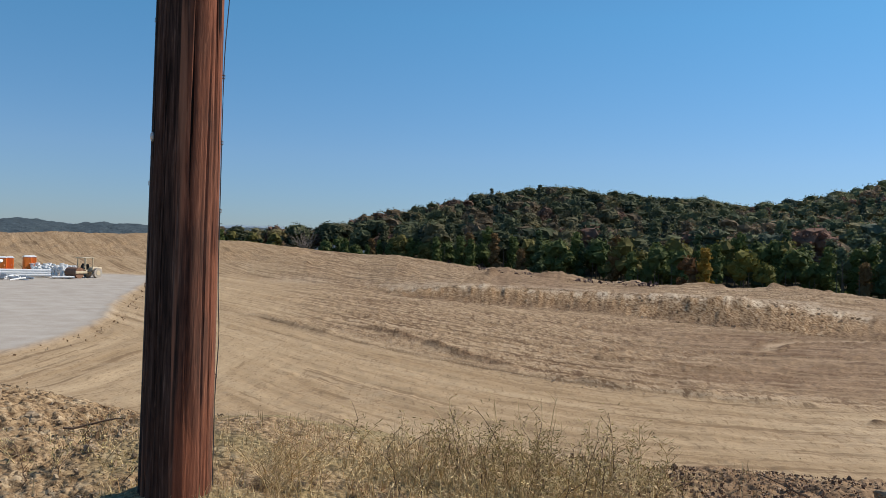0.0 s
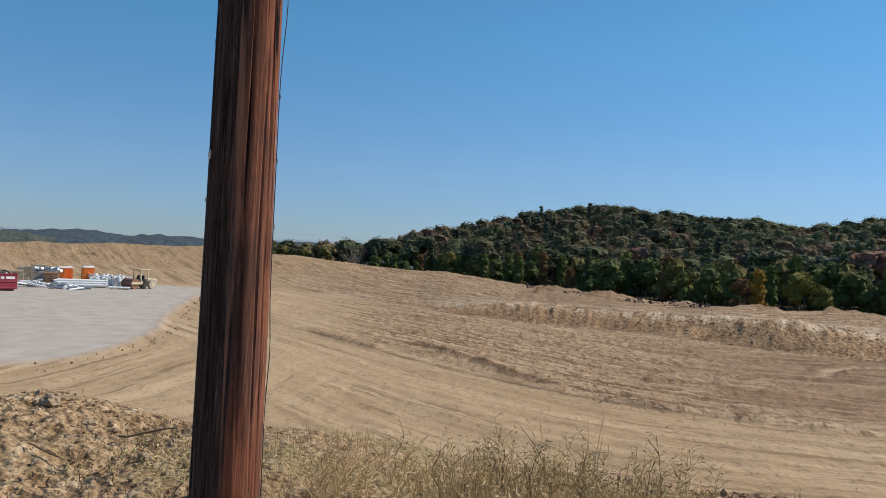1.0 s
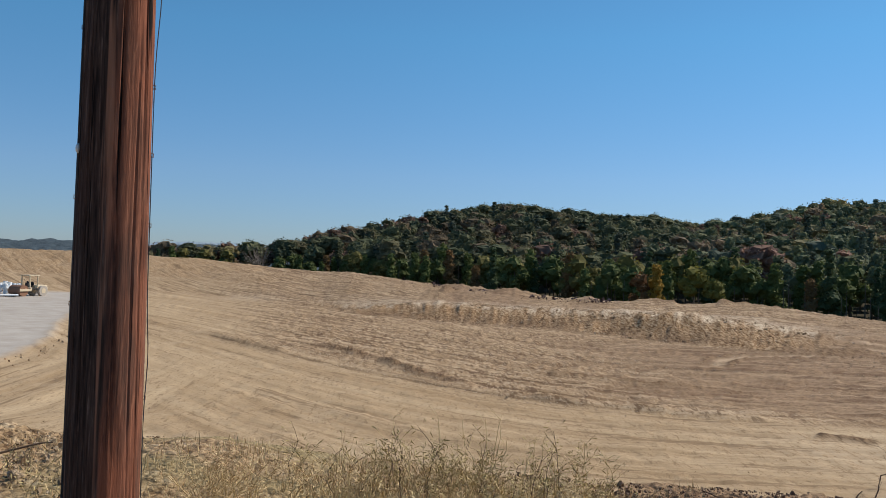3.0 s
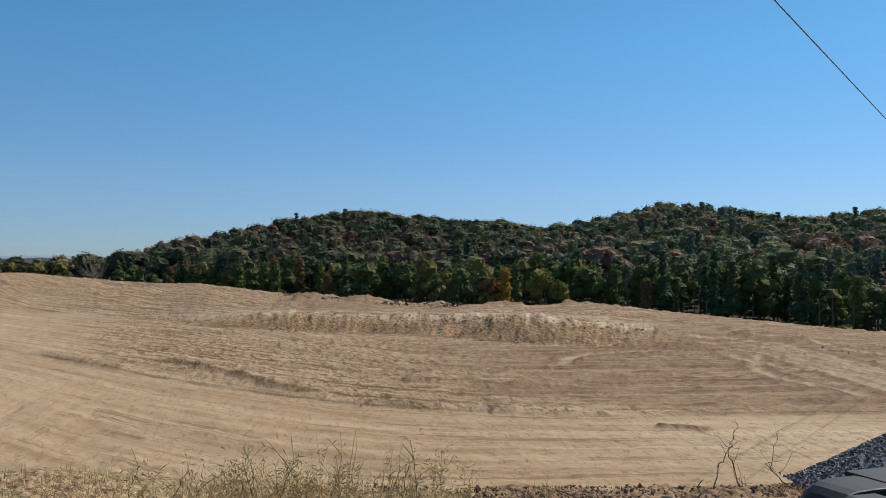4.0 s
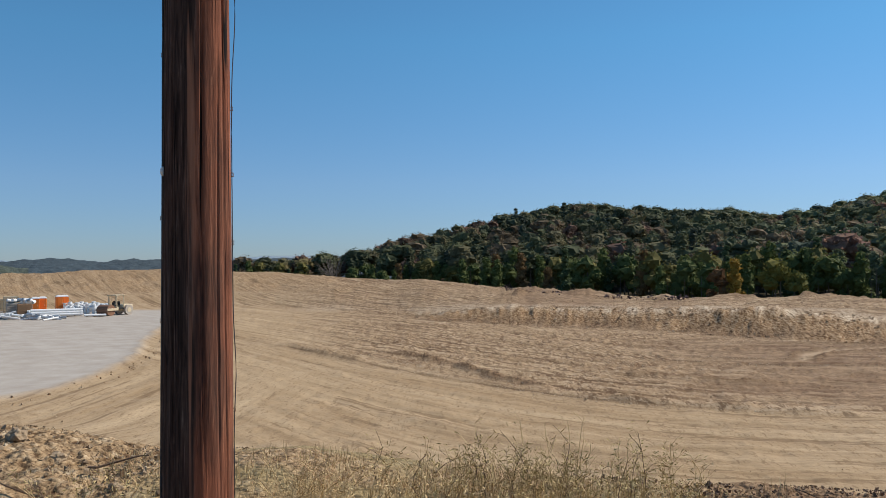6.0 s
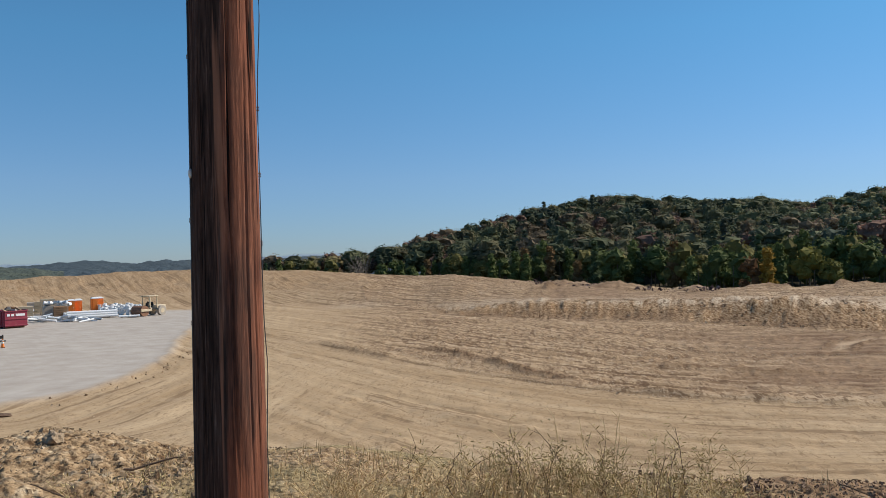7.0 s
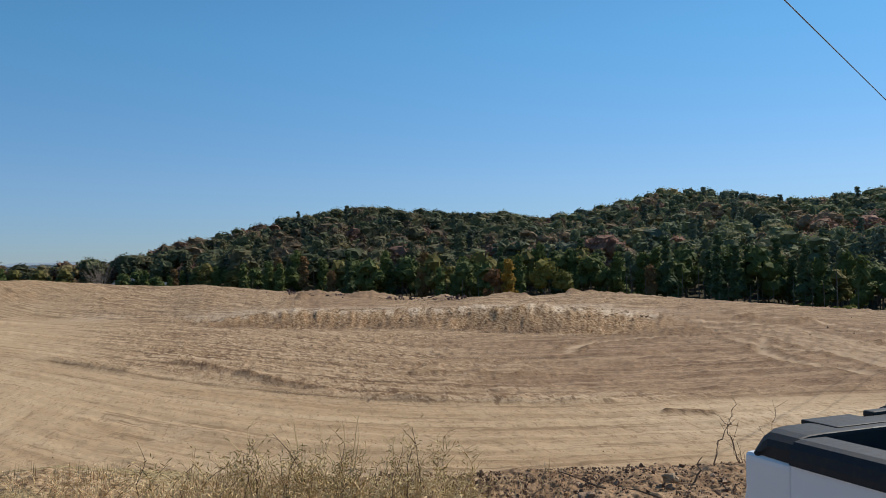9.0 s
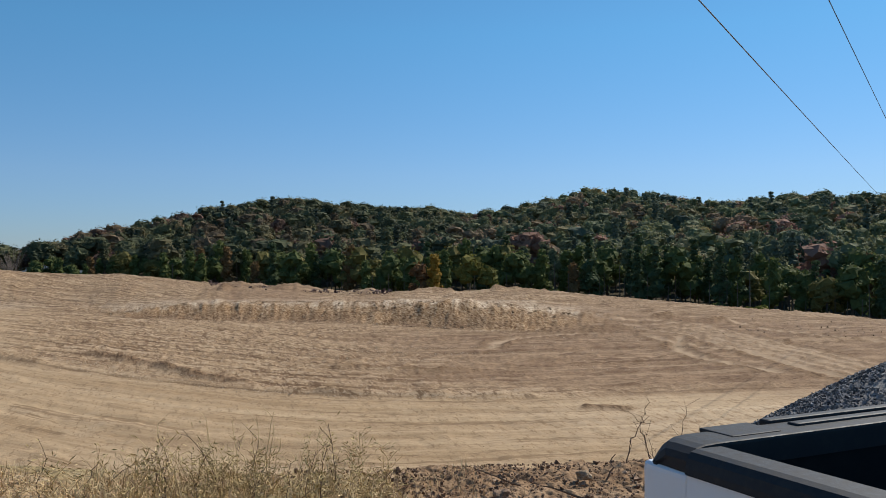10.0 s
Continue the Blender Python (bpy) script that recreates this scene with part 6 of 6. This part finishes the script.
# silver conduit and scrap thrown on the pad in front of the pipes
for k in range(46):
    bm = bmesh.new()
    ln, rad = g4.uniform(0.7, 2.6), g4.uniform(0.06, 0.16)
    if k % 4:
        cyl(bm, rad, rad, (-ln / 2, 0, 0), (ln / 2, 0, 0), 10)
    else:
        box(bm, (ln * 0.6, 0.5, 0.25), (0, 0, 0), (0, 0, 0), 0.02)
    ob = part("metal_offcut", bm, M_STEEL if k % 3 else M_WPLAST)
    x, y = -57.8 + 8.2 * g4.random() ** 1.2, 102.3 + g4.normal(0, 1.2)
    ob.matrix_world = spot(x, y, g4.normal(10, 35)) @ pose(0, 0, rad + g4.uniform(0, 0.5) * (1 if x < -54 else 0.3), g4.uniform(-8, 8), g4.uniform(-14, 14), 0)
    tagged(ob, "galvanised metal offcut dumped on the stone pad", "scrap metal", "metal offcuts")


def build_crate(m, w, d, h, material, label, slats=5, name="crate"):
    t = empty(name, m)
    bm = bmesh.new()
    box(bm, (w - 0.08, d - 0.08, h - 0.16), (0, 0, h / 2 + 0.08), (0, 0, 0), 0.02)
    part("load", bm, material, t)
    for k in range(slats):
        bm = bmesh.new()
        box(bm, (w, 0.03, h / slats * 0.7), (0, -d / 2, 0.16 + (k + 0.5) * (h - 0.16) / slats), (0, 0, 0), 0.006)
        part("slat", bm, material, t)
    for x in (-w / 2 + 0.08, 0, w / 2 - 0.08):
        bm = bmesh.new()
        box(bm, (0.12, d, 0.14), (x, 0, 0.07))
        part("runner", bm, M_TANWOOD, t)
    return tagged(t, label, "crate", "crates on the pad")


build_crate(spot(-59.7, 111.4, 6), 1.75, 1.2, 1.5, M_BROWNW, "brown slatted wooden crate stacked with white parts")
build_crate(spot(-66.0, 119.5, 4), 2.0, 1.3, 2.3, M_CARD, "tall tan crate of boards on the pad")
build_crate(spot(-67.9, 121.0, 4), 1.8, 1.3, 1.9, M_CARD, "tan crate of boards on the pad")
build_crate(spot(-64.4, 117.5, 4), 1.4, 1.2, 1.4, M_TANWOOD, "raw timber crate on the pad")
build_crate(spot(-72.5, 127.0, 4), 1.7, 1.4, 1.6, M_SCRAP, "large weathered grey-brown crate on the pad")
build_crate(spot(-82.6, 129.0, 4), 1.6, 1.4, 1.5, M_CARD, "tan plywood bin at the back of the pad")
# a tan slatted box stands in for a rusty container
build_crate(spot(-66.5, 113.3, 2), 3.2, 1.6, 1.5, M_CARD, "low dusty tan container on the pad", 4, "tan_container")
for k in range(16):
    bm = bmesh.new()
    cyl(bm, 0.22, 0.22, (-0.3, 0, 0), (0.3, 0, 0), 10)
    ob = part("pipe_elbow", bm, M_WPLAST if k % 3 else M_STEEL)
    ob.matrix_world = spot(-62.6 + 3.6 * k / 15, 112.9 + g4.normal(0, 0.4), g4.uniform(0, 180)) @ pose(0, 0, 1.62 + g4.uniform(0, 0.4), g4.uniform(-20, 20), g4.uniform(-30, 30), 0)
    tagged(ob, "white pipe elbow piled on top of the crates", "pipe elbow", "pipe elbows")
build_crate(spot(-61.4, 113.2, 6), 3.2, 1.3, 1.55, M_SCRAP, "weathered crate row holding white pipe parts")


def build_flatbed(m):
    """A white work truck seen low at the back of the pad."""
    t = empty("work_truck", m)
    bm = bmesh.new()
    box(bm, (2.0, 2.0, 1.5), (1.7, 0, 1.35), (0, 0, 0), 0.15, 0.9, 3)
    part("cab", bm, M_WPLAST, t)
    bm = bmesh.new()
    box(bm, (1.5, 2.02, 0.5), (1.65, 0, 1.65), (0, 0, 0), 0.08, 0.9, 2)
    part("glazing", bm, M_GLASSY, t)
    bm = bmesh.new()
    box(bm, (4.4, 2.1, 0.6), (-1.5, 0, 1.0), (0, 0, 0), 0.05)
    part("bed", bm, M_WPLAST, t)
    for x in (1.9, -2.2):
        for y in (-0.9, 0.9):
            bm = bmesh.new()
            cyl(bm, 0.42, 0.42, (x, y - 0.14, 0.42), (x, y + 0.14, 0.42), 20)
            part("wheel", bm, M_RUBBER, t)
    tagged(t, "white work truck parked at the back of the pad", "truck")


build_flatbed(spot(-84.5, 129.5, 6) @ Matrix.Scale(0.85, 4))
build_pipe_stack(spot(-76.5, 124.5, 2), 1, 12.0, 0.2, M_WPLAST, "long low row of white pipes at the back of the pad")
# dark spoil heaps at the near edge of the pad
for x, y, s in ((-22.6, 35.2, 0.6), (-21.3, 35.0, 0.4)):
    bm = bmesh.new()
    bmesh.ops.create_icosphere(bm, subdivisions=4, radius=1.0)
    for v in bm.verts:
        v.co *= 0.85 + 0.3 * noise.noise(v.co * 2 + Vector((x, y, 0)))
        v.co.x, v.co.y, v.co.z = v.co.x * s * 1.1, v.co.y * s * 0.7, v.co.z * s * 0.28
    ob = part("millings_mound", bm, M_REDCLOD)
    ob.matrix_world = pose(x, y, up(x, y) + 0.05)
    tagged(ob, "low dark heap of millings at the pad's edge", "spoil heap", "spoil heaps")
